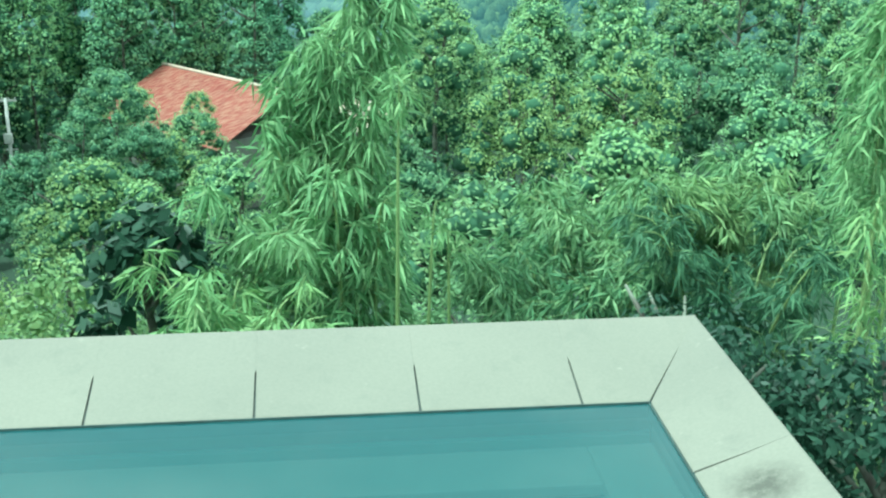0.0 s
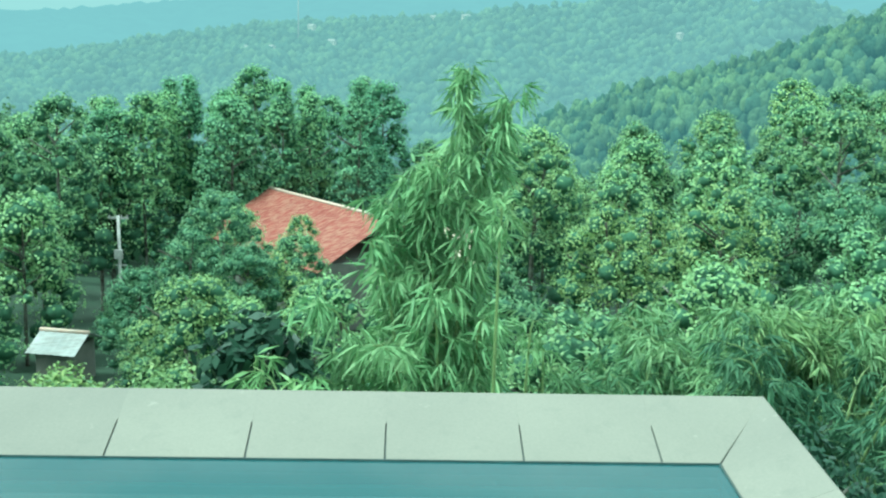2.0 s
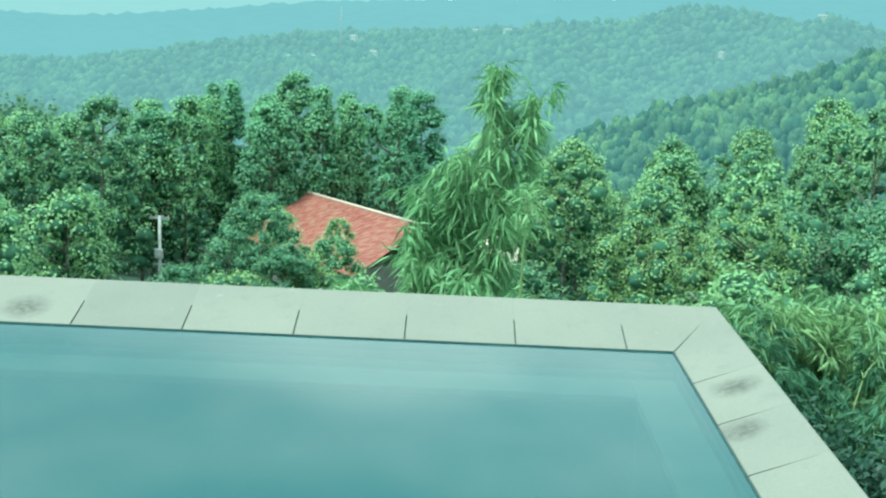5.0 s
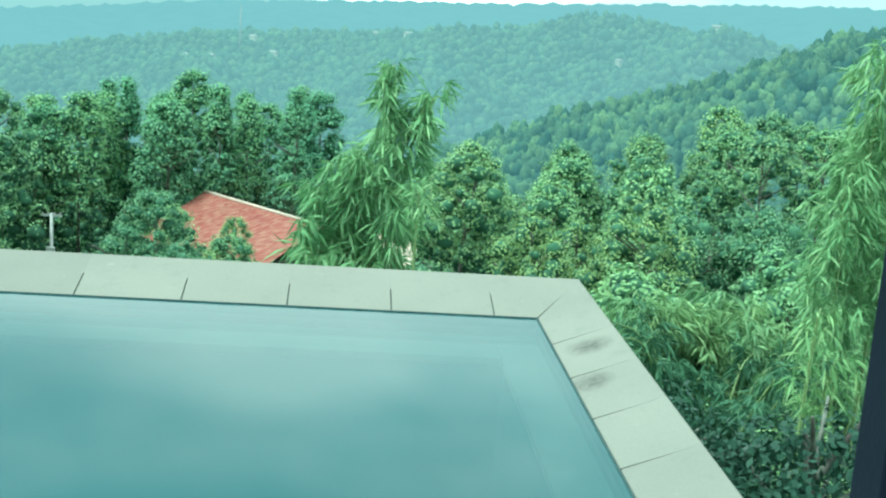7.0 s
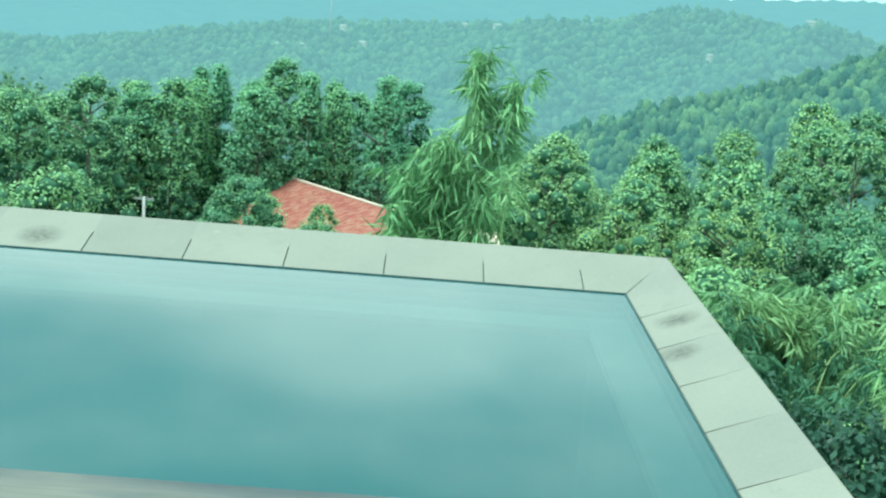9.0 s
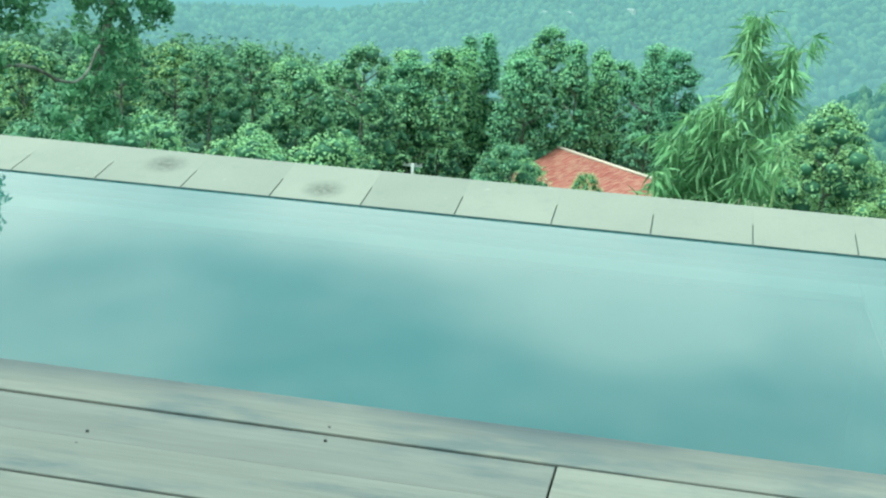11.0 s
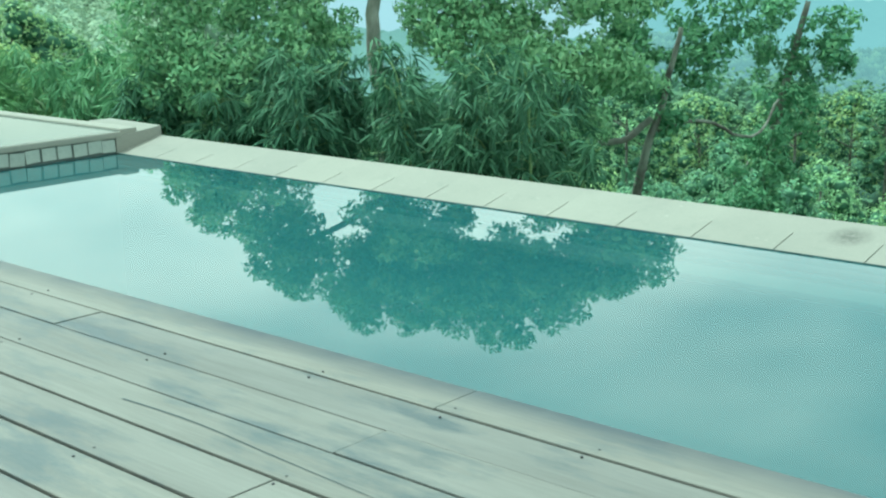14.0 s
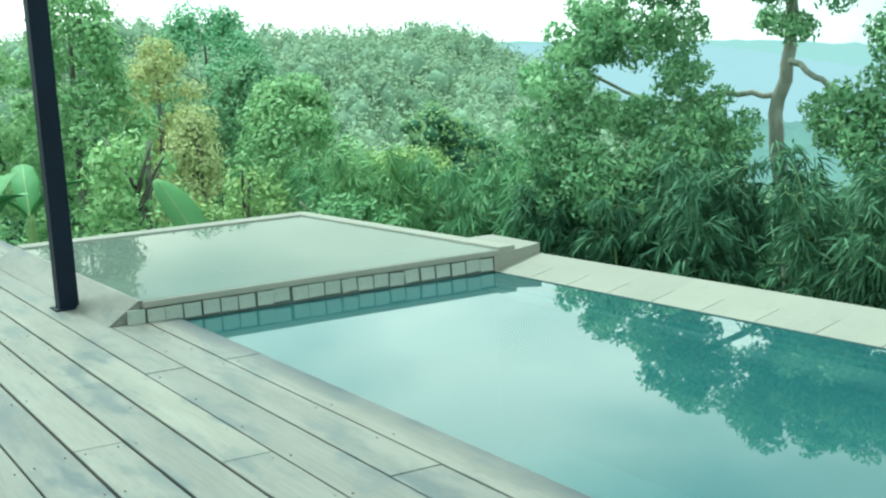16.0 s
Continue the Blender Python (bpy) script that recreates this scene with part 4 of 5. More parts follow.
def random_culms(r, n, rad, h0, h1, nod, start=0.25, spread=0.9):
    out = []
    for _ in range(n):
        a, q = r.uniform(0, 6.28), rad * math.sqrt(r.uniform(0, 1))
        fx, fy = q * math.cos(a), q * math.sin(a)
        b = a + r.normal(0, 0.5)
        out.append((fx * 0.5, fy * 0.5, fx + nod * math.cos(b) * r.uniform(0.4, 1), fy + nod * math.sin(b) * r.uniform(0.4, 1), r.uniform(h0, h1), start, spread))
    return out


rb = np.random.default_rng(21)
FOOT = -7.2
centre = [(0, 0, 0.3, -0.1, 7.6, 0.8, 0.24), (0.1, 0.1, 1.05, -0.1, 7.15, 0.82, 0.4), (0.1, 0.0, 0.75, -0.3, 6.8, 0.78, 0.4), (-0.2, 0.1, -0.1, -0.3, 6.1, 0.5, 0.55), (-0.2, 0.3, -0.9, 0.2, 5.5, 0.4, 0.8), (-0.3, 0.1, -0.5, 0, 6.0, 0.4, 0.8), (0.15, -0.2, 0.35, -0.4, 5.6, 0.3, 0.8), (-0.5, -0.3, -1.1, -0.5, 5.0, 0.2, 1.0),
          (0.3, 0.2, 0.6, 0, 4.9, 0.2, 0.9), (-0.8, -0.5, -1.9, -1.2, 4.3, 0.1, 1.0), (0, -0.6, -0.2, -1.4, 4.4, 0.1, 1.1), (-0.3, -0.8, -1.0, -2.0, 3.9, 0.1, 1.0), (0.4, -0.5, 0.55, -1.3, 4.1, 0.1, 0.95)]
bamboo_clump((-0.55, 14.2, FOOT), centre, 1, "tall green bamboo clump with a nodding tip and drooping leaves", 0.4, 7, 0.042)
bamboo_clump((-2.2, 11.6, -6.4), random_culms(rb, 7, 1.0, 2.2, 3.1, 1.0, 0.1, 0.9), 2, "low spreading bamboo with fresh green leaves", 0.36, 8, 0.042)
bamboo_clump((0.12, 12.4, -6.9), [(0, 0, 0.05, 0, 5.6, 0.9, 0.35), (0.4, 0, 0.55, 0.1, 3.9, 0.85, 0.4), (0.75, 0.2, 0.7, 0.2, 3.4, 0.85, 0.4)], 3, "thin bare bamboo culms standing alone", 0.25, 3)
for at, n, rad, h0, h1, sd in (((4.2, 16.4, -7.8), 9, 1.2, 3.3, 4.3, 31), ((5.9, 16.0, -7.8), 9, 1.2, 3.4, 4.35, 32), ((7.6, 15.4, -7.8), 9, 1.2, 3.2, 4.5, 33),
                               ((3.0, 14.2, -7.2), 8, 1.2, 2.2, 3.1, 34), ((5.0, 13.2, -7.0), 8, 1.3, 2.8, 3.7, 35), ((6.2, 10.8, -6.3), 7, 1.1, 1.4, 2.2, 37)):
    # Clumps 35 and 37 take darker leaves: shade under taller bamboo put into colour
    bamboo_clump(at, random_culms(rb, n, rad, h0, h1, 1.1, 0.3 if sd in (35, 37) else 0.68, 0.9), sd, "bushy green bamboo thicket with drooping leaf fans", 0.32, 8, 0.034, M_LEAF_HEDGE if sd in (35, 37) else M_LEAF_THICKET)
bamboo_clump((6.9, 12.6, -6.8), [(0, 0, 0.1, -0.2, 7.9, 0.45, 0.8), (0.5, 0.2, 0.9, 0.1, 8.6, 0.45, 0.9), (-0.2, -0.3, -0.5, -0.5, 6.2, 0.45, 0.8), (0.8, -0.4, 1.3, -0.8, 7.2, 0.45, 0.9), (0.2, 0.5, 0.5, 0.9, 6.8, 0.45, 0.9)], 41,
             "tall upright bamboo with leafy culms", 0.34, 7, 0.036)
bamboo_clump((4.75, 8.4, -5.2), [(0, 0, 0.12, 0.1, 3.3, 0.3, 0.45), (0.3, 0.2, 0.5, 0.3, 2.6, 0.3, 0.6)], 42, "young bamboo culms with a few pale leaves", 0.3, 3)

# hedge of bamboo behind the far edge, towards the upper pool
for k in (0, 1, 2, 3, 4, 5, 6, 7, 9, 10):
    x = -24.5 + 1.25 * k
    bamboo_clump((x, 5.2 + 0.26 * k + rb.normal(0, 0.3), -3.9 - 0.1 * k), random_culms(rb, 9, 0.9, 3.0 + 0.09 * k, 4.2 + 0.1 * k, 0.7, 0.46, 0.85), 60 + k,
                 "bamboo hedge with long hanging leaves", 0.3, 8, 0.036, M_LEAF_TREE if k < 5 else M_LEAF_HEDGE)


# ---- the spreading tree beside the pool ----
def spreading_tree():
    r = np.random.default_rng(77)
    t = thing("spreading_tree", pose(-16.9, 10.1, -4.6), "large spreading broadleaf tree with pale crooked trunk", "tree")
    T = np.array((-16.9, 10.1, -4.6))

    def rel(*ps):
        return [np.array(p) - T for p in ps]
    limbs = [smooth_line(rel((-16.75, 10.0, -6.5), (-16.8, 10.0, -2.4), (-16.9, 10.06, -1.0), (-17.15, 10.03, 0.35), (-16.94, 10.26, 1.94), (-16.9, 10.2, 3.2)), (0.18, 0.09), 6, 0.025, r),
             smooth_line(rel((-16.95, 10.2, 1.5), (-15.9, 9.9, 1.15), (-14.9, 9.6, 0.7), (-14.2, 9.8, 0.9), (-13.4, 10.2, 1.6)), (0.055, 0.022), 5, 0.014, r),
             smooth_line(rel((-17.1, 10.1, 0.9), (-17.66, 9.5, 1.02), (-18.3, 8.7, 0.9), (-18.9, 8.0, 1.25), (-18.9, 7.0, 1.9)), (0.055, 0.022), 5, 0.014, r),
             smooth_line(rel((-16.9, 10.2, 2.2), (-16.2, 9.9, 3.0), (-15.0, 9.8, 3.5), (-14.2, 10.2, 3.9)), (0.055, 0.02), 5, 0.014, r),
             smooth_line(rel((-16.9, 10.2, 2.6), (-17.8, 9.4, 3.3), (-18.6, 8.2, 3.6)), (0.08, 0.03), 5),
             smooth_line(rel((-14.9, 9.6, 0.7), (-14.3, 10.2, 0.1), (-13.6, 11.0, -0.4)), (0.06, 0.025), 5)]
    part("trunk", tube_mesh("trunk", limbs, M_BARK, 9), t, "pale grey crooked trunk and limbs")
    blobs = []
    spots = [(-18.0, 6.2, 1.3, 0.9), (-17.8, 7.1, 2.2, 0.85), (-17.9, 6.2, 0.3, 0.8), (-17.2, 6.6, -0.4, 0.9), (-17.4, 8.2, 3.4, 0.7), (-18.0, 7.2, 2.0, 0.8),
             (-16.9, 8.4, 0.3, 0.75), (-16.0, 9.0, 0.4, 0.65), (-17.0, 9.6, 3.8, 1.0), (-15.6, 9.6, 3.7, 1.0), (-14.4, 9.8, 3.6, 1.0), (-13.4, 10.2, 3.4, 0.9), (-15.0, 9.0, 2.9, 0.6),
             (-14.0, 9.8, 0.1, 0.85), (-13.1, 9.8, 0.0, 0.8), (-12.6, 10.4, 0.9, 0.8), (-13.0, 10.6, 2.2, 0.9), (-12.3, 10.9, 2.6, 0.8), (-14.6, 8.9, -0.6, 0.9), (-15.6, 8.3, -0.6, 0.8),
             (-16.2, 9.4, 2.9, 0.6), (-17.8, 8.6, 1.3, 0.55), (-13.6, 9.3, -1.0, 0.8), (-11.9, 11.4, 1.4, 0.7),
             (-15.5, 9.6, 4.2, 0.8), (-14.4, 9.8, 4.1, 0.8), (-13.4, 10.2, 3.7, 0.8), (-12.4, 10.8, 3.1, 0.8), (-16.5, 9.0, 4.0, 0.8), (-16.7, 7.5, -0.1, 0.9), (-16.2, 8.6, 0.5, 0.6), (-15.2, 9.2, 0.2, 0.9), (-14.3, 9.4, 0.3, 0.9), (-16.5, 9.6, 2.6, 0.6), (-15.4, 9.8, 2.7, 0.7), (-18.0, 8.2, 2.7, 0.8), (-13.6, 9.4, 1.7, 0.6), (-18.2, 6.4, -0.2, 0.8), (-15.6, 8.8, -0.4, 0.8), (-16.4, 9.8, 3.5, 0.9), (-17.7, 8.6, 3.3, 0.9),
             (-14.4, 10.4, 3.3, 0.8), (-13.2, 10.8, 3.2, 0.8), (-15.4, 10.6, 3.6, 0.8), (-12.2, 10.4, -0.2, 0.7), (-12.6, 9.6, -1.0, 0.7), (-17.6, 8.8, 0.6, 0.65), (-18.2, 8.0, 0.7, 0.75), (-15.0, 9.4, 0.6, 0.75), (-14.0, 9.6, 1.0, 0.65), (-15.8, 9.0, 1.9, 0.45), (-17.9, 8.4, 1.9, 0.55)]
    for x, y, z, rad in spots:
        if abs((x + 1.4) + 0.98 * (y + 5.5)) < 1.0 and -0.7 < z < 1.4:
            continue
        for _ in range(int(34 * rad * rad) + 2):
            d = unit(r.normal(0, 1, 3))
            p = np.array((x, y, z)) + d * rad * r.uniform(0.35, 1.05) * (1, 1, 0.7) - T
            p = p + (0, 0, 0.25 * min(1.0, max(0.0, (z - 1.0) / 2.0)))
            blobs.append((*p, r.uniform(0.18, 0.36)))
    q = blob_leaves(r, blobs, 1350, 0.125, 0.052, 0.6, 0.7)
    part("crown", quads_mesh("crown", np.concatenate([q, inner_leaves(r, blobs, 26, 0.13, 0.075)]), M_LEAF_CROWN), t, "layered clusters of pointed leaves")


def leaning_tree():
    r = np.random.default_rng(78)
    T = np.array((-12.9, 14.0, -6.0))
    t = thing("leaning_tree", pose(*T), "dark leaning tree with bent limbs and tufted foliage", "tree")

    def rel(*ps):
        return [np.array(p) - T for p in ps]
    limbs = [smooth_line(rel((-13.0, 13.2, -8.0), (-13.2, 12.6, -3.4), (-12.9, 12.3, -2.0), (-12.6, 12.4, -0.9), (-12.4, 12.6, 0.3)), (0.11, 0.04), 6, 0.014, r),
             smooth_line(rel((-14.4, 11.4, -1.95), (-13.9, 11.5, -1.65), (-13.1, 11.9, -1.55), (-12.75, 12.3, -1.2)), (0.045, 0.06), 5, 0.014, r),
             smooth_line(rel((-12.7, 12.4, -1.4), (-12.3, 13.2, -1.3), (-12.0, 14.5, -1.7), (-12.3, 16.0, -1.2)), (0.04, 0.02), 5, 0.014, r),
             smooth_line(rel((-12.9, 17.0, -9.0), (-12.9, 16.9, -3.0), (-12.6, 16.9, -1.0), (-12.3, 17.1, 0.6)), (0.14, 0.05), 6)]
    part("trunk", tube_mesh("trunk", limbs, M_BARK_DARK, 8), t)
    blobs = []
    spots = [(-12.6, 16.9, -1.2, 0.75), (-12.4, 17.1, -0.4, 0.8), (-12.75, 16.8, -2.1, 0.8), (-12.9, 16.6, -3.0, 0.9), (-11.9, 17.4, 0.0, 0.5), (-11.7, 17.4, -0.5, 0.3), (-12.9, 16.8, 0.4, 0.8),
             (-12.4, 12.9, -0.3, 0.55), (-12.9, 12.2, -0.5, 0.6), (-12.2, 13.4, 0.3, 0.7), (-13.2, 12.2, 0.5, 0.8), (-12.6, 12.6, -1.3, 0.4), (-12.7, 15.8, -3.6, 0.8), (-13.6, 11.6, -0.5, 0.7), (-12.0, 13.2, 1.2, 0.8)]
    for x, y, z, rad in spots:
        for _ in range(int(30 * rad * rad) + 3):
            d = unit(r.normal(0, 1, 3))
            p = np.array((x, y, z)) + d * rad * r.uniform(0.3, 1.0) - T
            blobs.append((*p, r.uniform(0.15, 0.3)))
    part("crown", quads_mesh("crown", np.concatenate([blob_leaves(r, blobs, 850, 0.14, 0.065, 0.5, 0.8), inner_leaves(r, blobs, 20, 0.15, 0.08)]), M_LEAF_TREE), t)


spreading_tree()
leaning_tree()


def leafy_tree(name, at, height, radius, seed, leaf, label, n=60, small=0.55, per=210, size=0.22, shape=0, base=0.2):
    r = np.random.default_rng(seed)
    t = thing(name, pose(*at), label, "tree")
    limbs = [smooth_line([(0, 0, -3), (r.normal(0, 0.15), r.normal(0, 0.15), height * 0.4), (r.normal(0, 0.3), r.normal(0, 0.3), height * 0.92)], (0.05 + 0.016 * height, 0.03), 5)]
    for _ in range(8):
        a, z = r.uniform(0, 6.28), height * r.uniform(0.25, 0.75)
        limbs.append(smooth_line([(0, 0, z), (radius * 0.25 * math.cos(a), radius * 0.25 * math.sin(a), z + 0.5), (radius * 0.5 * math.cos(a), radius * 0.5 * math.sin(a), z + 0.9)], (0.05, 0.015), 3))
    part("trunk", tube_mesh("trunk", limbs, M_BARK_DARK, 7), t)
    blobs = crown_blobs(r, height, radius, height * base, n, small, shape)
    q = np.concatenate([blob_leaves(r, blobs, per * 1.7, size * 0.66, size * 0.36, 0.25), inner_leaves(r, blobs, int(per * small * small * 0.7), size * 0.95, size * 0.6)])
    part("crown", quads_mesh("crown", q, leaf), t)
    return t


# trees beyond the upper pool
leafy_tree("leafy_tree", (-30.1, 6.7, -5.2), 6.9, 2.0, 301, M_LEAF_LIGHT, "bright green leafy tree beyond the upper pool", n=150, small=0.42, per=300)
leafy_tree("leafy_tree", (-33.5, 10.3, -6.0), 5.6, 2.2, 302, M_LEAF_LIGHT, "mid-green leafy tree beyond the upper pool")
leafy_tree("leafy_tree", (-44.0, 7.8, -6.5), 10.0, 2.0, 303, M_LEAF_YELLOW, "yellowish dry-leaved tree among green trees", base=0.05, n=150, small=0.45, per=220, size=0.22)
leafy_tree("leafy_tree", (-33.5, 2.4, -5.0), 9.6, 1.8, 304, M_LEAF_LIGHT, "tall bright green tree behind the garden", n=150, small=0.42, per=300)
leafy_tree("leafy_tree", (-33.0, -2.4, -5.0), 8.6, 2.4, 305, M_LEAF_LIGHT, "tall green tree behind the garden", n=80)
leafy_tree("leafy_tree", (-39.3, 7.3, -6.2), 7.2, 1.3, 320, M_LEAF_YELLOW, "yellow-green feathery tree in front of the woods", base=0.05, n=90)
leafy_tree("leafy_tree", (-47.0, 12.0, -7.0), 10.0, 2.2, 306, M_LEAF_FOREST, "dark green tree on the hillside", n=80, small=0.7, per=150, size=0.28)
leafy_tree("tall_tree", (-58.0, 14.5, -8.0), 13.3, 3.6, 307, M_LEAF_DARK, "tall sparse dark tree standing above the others", n=54, small=0.8, per=100, size=0.34, base=0.55)
leafy_tree("leafy_tree", (-50.0, 2.0, -7.0), 12.0, 3.2, 308, M_LEAF_LIGHT, "green forest tree on the hillside", n=80, small=0.75, per=140, size=0.3)
leafy_tree("leafy_tree", (-38.0, 14.0, -7.0), 6.4, 2.6, 309, M_LEAF_FOREST, "rounded green tree down the slope", n=70, small=0.7, per=150, size=0.27)
leafy_tree("leafy_tree", (-43.0, -6.0, -6.0), 11.0, 3.4, 310, M_LEAF_YELLOW, "tall yellow-green bamboo-like tree", n=90, small=0.6, per=100, size=0.28)
leafy_tree("shrub", (-22.6, 0.6, -3.2), 4.4, 1.1, 311, M_LEAF_LIGHT, "slender pale green shrub with layered leaves", n=46, small=0.38, per=220, size=0.2, base=0.15)
leafy_tree("shrub", (-25.0, 3.4, -3.8), 3.9, 1.7, 312, M_LEAF_FOREST, "low green shrub beyond the upper pool", n=50, small=0.45, per=180, size=0.2, base=0.1)
leafy_tree("shrub", (-22.5, -2.6, -3.2), 3.4, 1.4, 313, M_LEAF_LIGHT, "dense green garden shrub", n=46, small=0.42, per=200, size=0.2, base=0.1)
leafy_tree("shrub", (-20.5, 3.4, -3.4), 3.1, 1.5, 314, M_LEAF_TREE, "leafy green shrub behind the rim", n=46, small=0.42, per=200, size=0.2, base=0.1)
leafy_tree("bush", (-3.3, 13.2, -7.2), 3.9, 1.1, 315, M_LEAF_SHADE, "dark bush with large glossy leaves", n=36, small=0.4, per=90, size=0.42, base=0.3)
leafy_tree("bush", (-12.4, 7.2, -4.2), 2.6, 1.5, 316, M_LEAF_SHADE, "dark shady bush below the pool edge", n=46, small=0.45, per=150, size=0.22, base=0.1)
leafy_tree("bush", (-10.2, 8.6, -5.0), 2.7, 1.6, 317, M_LEAF_FOREST, "green bush below the pool edge", n=46, small=0.45, per=150, size=0.22, base=0.1)


# Added dark bushes stand in for the deep shade below the bamboo
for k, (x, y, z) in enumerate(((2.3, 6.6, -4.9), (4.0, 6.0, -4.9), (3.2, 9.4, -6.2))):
    leafy_tree("bush", (x, y, z), 2.4, 1.6, 350 + k, M_LEAF_SHADE, "dark filler bush added as deep shade in the gap under the bamboo", n=60, small=0.42, per=220, size=0.15, base=0.05)


for k, (x, y, z, h) in enumerate(((-6.4, 13.2, -8.4, 3.8), (-5.0, 16.0, -9.0, 3.9), (-8.6, 15.0, -8.8, 3.6), (-10.6, 12.6, -8.0, 3.2), (-7.6, 19.0, -10.0, 4.0), (0.9, 11.8, -7.4, 2.6), (2.0, 17.5, -9.4, 3.8))):
    leafy_tree("bush", (x, y, z), h, 1.7, 330 + k, M_LEAF_FOREST, "rounded green bush on the slope below the pool", n=60, small=0.45, per=230, size=0.17, base=0.05)


def banana_plant(at, leaves, seed, label):
    r = np.random.default_rng(seed)
    t = thing("banana_plant", pose(*at), label, "plant", "banana plants")
    part("stem", tube_mesh("stem", [smooth_line([(0, 0, -1), (0, 0, 1.0), (0.05, 0, 1.9)], (0.12, 0.06), 4)], M_CULM, 9), t)
    for az, lean, length, width, skew in leaves:
        verts, faces, rib = [], [], []
        d = np.array((math.cos(az), math.sin(az), 0))
        s = np.array((-math.sin(az), math.cos(az), 0))
        nseg = 14
        for i in range(nseg + 1):
            u = i / nseg
            p = np.array((0, 0, 1.8)) + d * length * lean * (u + 0.35 * u * u) + np.array((0, 0, 1)) * length * (u * (1 - lean * 0.5) - lean * 0.75 * u * u) + s * skew * u * length
            w = width * (math.sin(math.pi * min(1, u * 0.93 + 0.07)) ** 0.6) * 0.5 + 0.012
            w *= 1 + 0.05 * r.normal()
            rib.append(tuple(p + (0, 0, 0.006)))
            verts += [p + s * w + (0, 0, w * 0.35), p, p - s * w + (0, 0, w * 0.35)]
        for i in range(nseg):
            a = i * 3
            faces += [(a, a + 1, a + 4, a + 3), (a + 1, a + 2, a + 5, a + 4)]
        ob = part("leaf", mesh_from("leaf", verts, faces, M_BANANA, True), t)
        md = ob.modifiers.new("thick", "SOLIDIFY")
        md.thickness = 0.004
        part("midrib", tube_mesh("midrib", [smooth_line(rib, (0.016, 0.005), 1)], M_CULM, 6), t, "pale leaf midrib")


banana_plant((-18.0, 0.25, -2.6), [(2.9, 0.2, 1.65, 0.46, 0.38), (4.0, 0.6, 1.2, 0.4, 0.0)], 1, "banana plant with one broad bright green leaf")
banana_plant((-21.6, -2.2, -2.2), [(0.4, 0.5, 1.7, 0.45, 0.1), (2.0, 0.4, 1.8, 0.45, 0.1), (3.6, 0.6, 1.6, 0.42, 0.1), (5.2, 0.35, 1.9, 0.46, 0.1)], 2, "banana plant with broad arching leaves")
banana_plant((-23.6, -1.0, -2.2), [(0.9, 0.5, 1.6, 0.4, 0.1), (2.8, 0.4, 1.8, 0.42, 0.1), (4.6, 0.55, 1.5, 0.4, 0.1)], 3, "banana plant with broad arching leaves")


# ---- houses and pole in the valley ----
def roof_material(name, a, b, c):
    n = Nodes(name)
    f = n.noise(0.5, 5, (1, 1, 1), rough=0.7)
    g = n.noise(2.4, 4, (0.5, 3.0, 1))
    col = n.mix(n.ramp(g, [(0.45, (0, 0, 0)), (0.62, (0.8, 0.8, 0.8))]), n.ramp(f, [(0.32, a), (0.66, b)]), c)
    n.principled(col, 0.7, n.bump(g, 0.2, 0.02), 0.0, 0.3)
    return n.mat


M_RUST = roof_material("rusty_sheet", (0.20, 0.045, 0.035), (0.28, 0.075, 0.055), (0.36, 0.2, 0.14))
M_TIN = roof_material("grey_sheet", (0.3, 0.32, 0.31), (0.46, 0.48, 0.46), (0.26, 0.26, 0.24))
M_PINK = roof_material("pale_clay_sheet", (0.56, 0.42, 0.33), (0.66, 0.52, 0.42), (0.5, 0.45, 0.38))


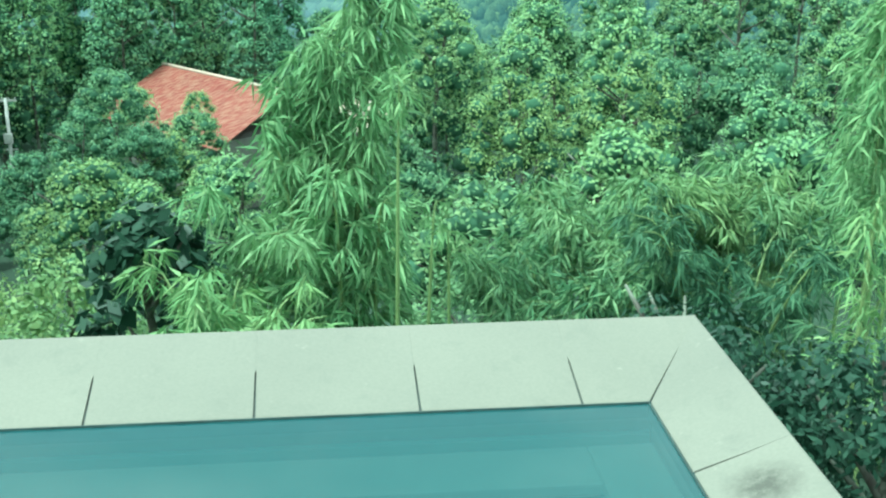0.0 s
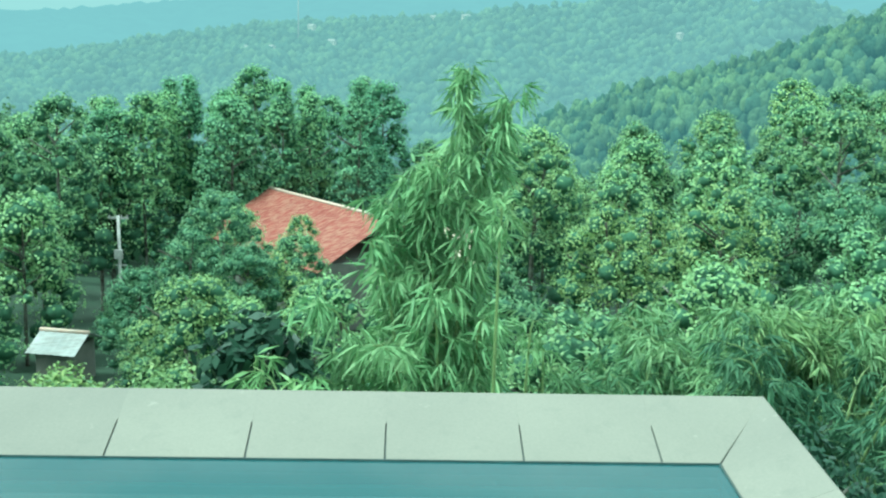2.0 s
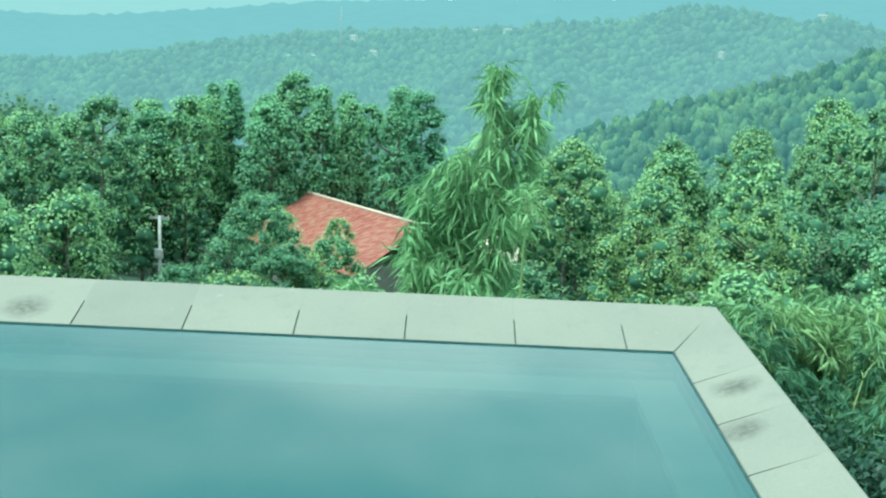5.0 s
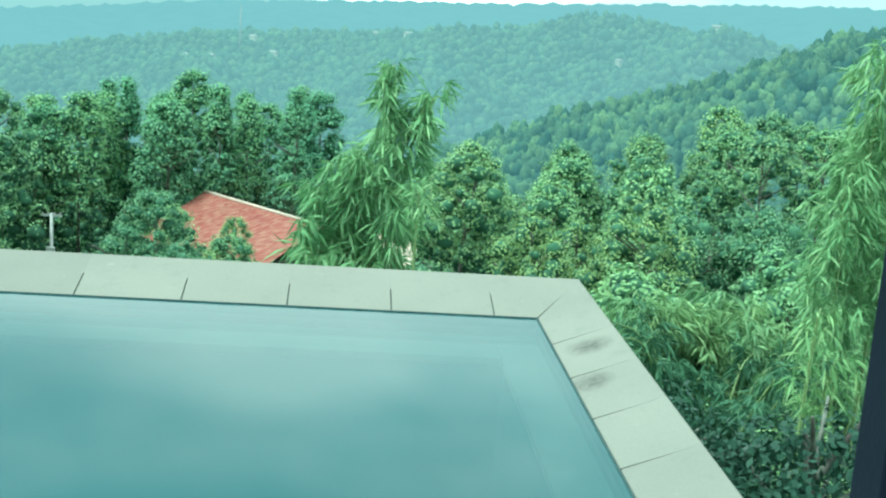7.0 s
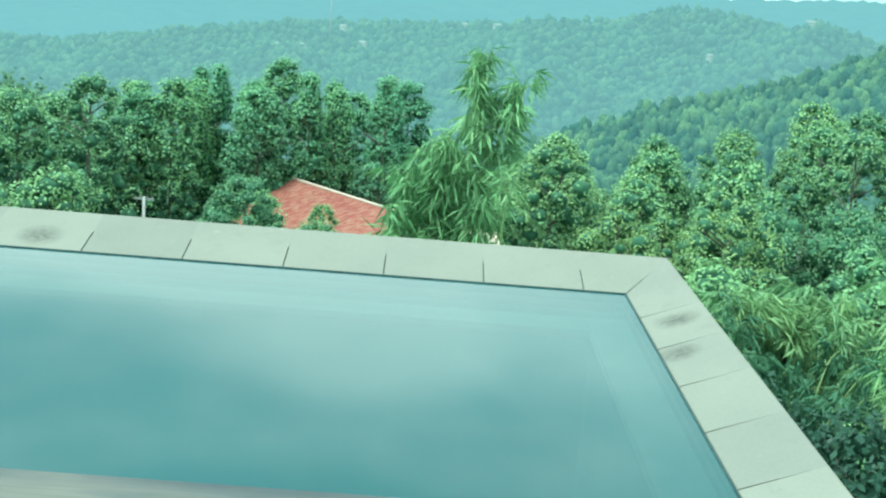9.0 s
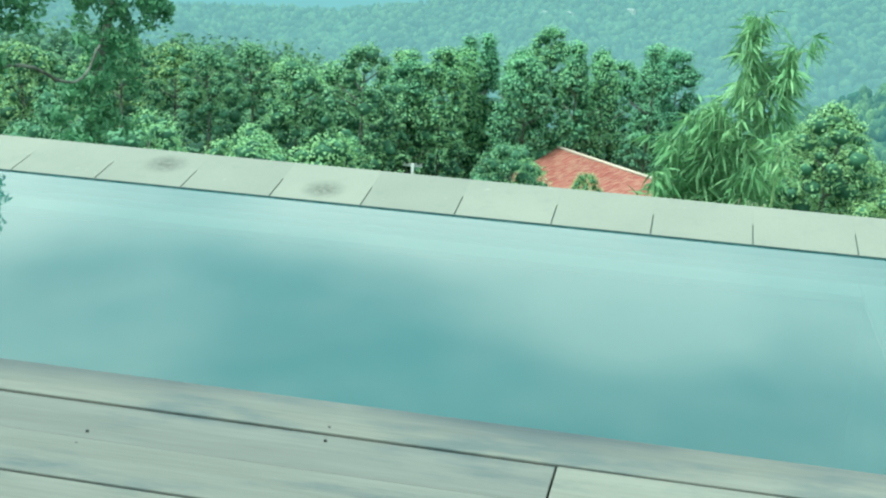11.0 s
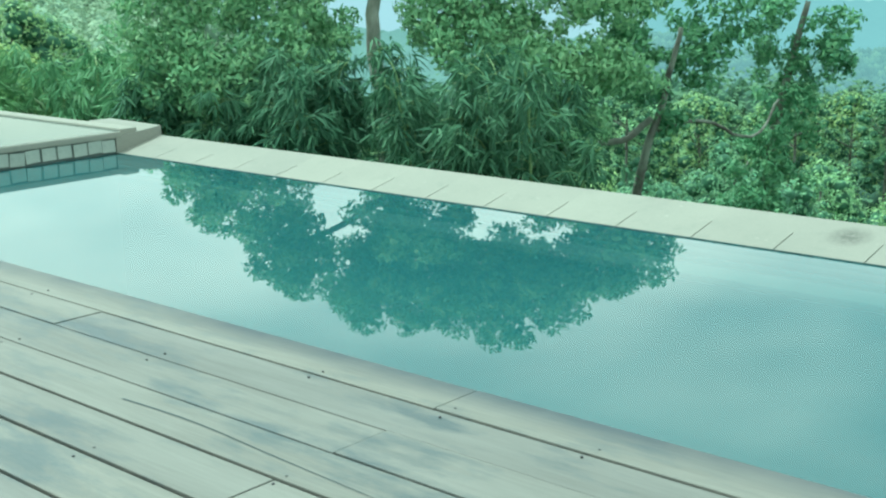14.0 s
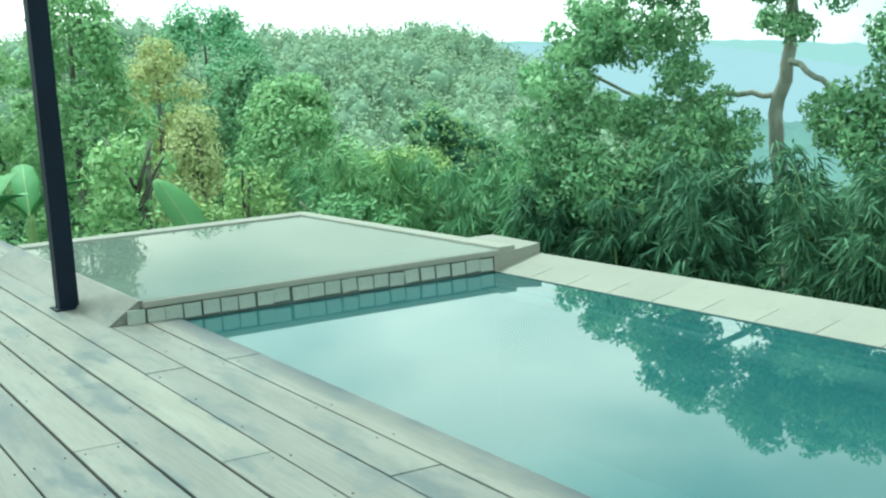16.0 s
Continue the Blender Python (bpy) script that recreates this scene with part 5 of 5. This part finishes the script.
def valley_house(a, b, width, drop, wall_h, material, label):
    """A gabled house: ridge from a to b, corrugated sheets down both sides."""
    a, b = Vector(a), Vector(b)
    u = (b - a).normalized()
    s = Vector((u.y, -u.x, 0))
    length = (b - a).length
    h = thing("house", Matrix.Translation((a + b) / 2 - Vector((0, 0, drop + wall_h))), label, "house", "valley houses")
    org = (a + b) / 2 - Vector((0, 0, drop + wall_h))
    for side in (1, -1):
        verts, faces = [], []
        n = int(length / 0.22)
        for i in range(n + 1):
            q = a + u * (length * i / n)
            lift = 0.03 * (i % 2)
            verts += [q - org + Vector((0, 0, lift)), q + s * side * width - Vector((0, 0, drop)) - org + Vector((0, 0, lift))]
        for i in range(n):
            faces.append((2 * i, 2 * i + 1, 2 * i + 3, 2 * i + 2))
        ob = part("roof", mesh_from("roof", verts, faces, material), h, "corrugated metal roof slope")
        ob.modifiers.new("thick", "SOLIDIFY").thickness = 0.04
    part("ridge_cap", tube_mesh("ridge_cap", [[(*(a - org + Vector((0, 0, 0.04))), 0.14), (*(b - org + Vector((0, 0, 0.04))), 0.14)]], M_PINK, 6), h, "pale metal ridge cap")
    w = width * 0.86
    ring = [a + u * 0.5 + s * w, a + u * 0.5 - s * w, b - u * 0.5 - s * w, b - u * 0.5 + s * w]
    top = [p - org - Vector((0, 0, drop * 0.9)) for p in ring]
    low = [p - org - Vector((0, 0, drop + wall_h + 3)) for p in ring]
    part("wall", prism("wall", low, top, M_WALL), h)


valley_house((-11.85, 93.9, -15.8), (-2.2, 82.2, -15.8), 6.2, 3.0, 2.6, M_RUST, "house with a rusty red corrugated metal roof")
valley_house((1.4, 72.8, -14.4), (4.6, 70.4, -14.4), 2.6, 1.2, 2.2, M_PINK, "small outbuilding with a pale clay-coloured roof")
valley_house((-21.7, 64.7, -19.0), (-18.8, 64.1, -19.0), 1.9, 0.8, 2.2, M_TIN, "shed with a pale grey sheet roof")

pole = thing("utility_pole", pose(-22.2, 86.8, -28.0), "pale concrete utility pole with crossarm and cables", "utility pole")
M_POLE = plain_mat("pole_concrete", (0.5, 0.5, 0.47), 0.8)
part("shaft", tube_mesh("shaft", [[(0, 0, 0, 0.17), (0, 0, 11.2, 0.12)]], M_POLE, 8), pole)
part("crossarm", box_mesh("crossarm", (-0.75, -0.06, 10.95), (0.75, 0.06, 11.08), M_POLE), pole)
for k in (-0.65, -0.25, 0.25, 0.65):
    part("insulator", tube_mesh("insulator", [[(k, 0, 11.08, 0.05), (k, 0, 11.25, 0.04)]], M_POLE, 6), pole)
part("transformer", box_mesh("transformer", (-0.3, -0.5, 8.0), (0.3, -0.14, 8.7), M_POLE, 0.04), pole, "grey box on the pole")
part("step_bracket", box_mesh("step_bracket", (-0.5, -0.08, 7.4), (0.5, 0.08, 7.52), M_POLE), pole)
for k in (-0.65, 0.65):
    part("cable", tube_mesh("cable", [smooth_line([(k, 0, 11.2), (12 + k, 12, 9.4), (26 + k, 24, 10.0)], (0.02, 0.02), 6)], M_POST, 4), pole, "black sagging cable")
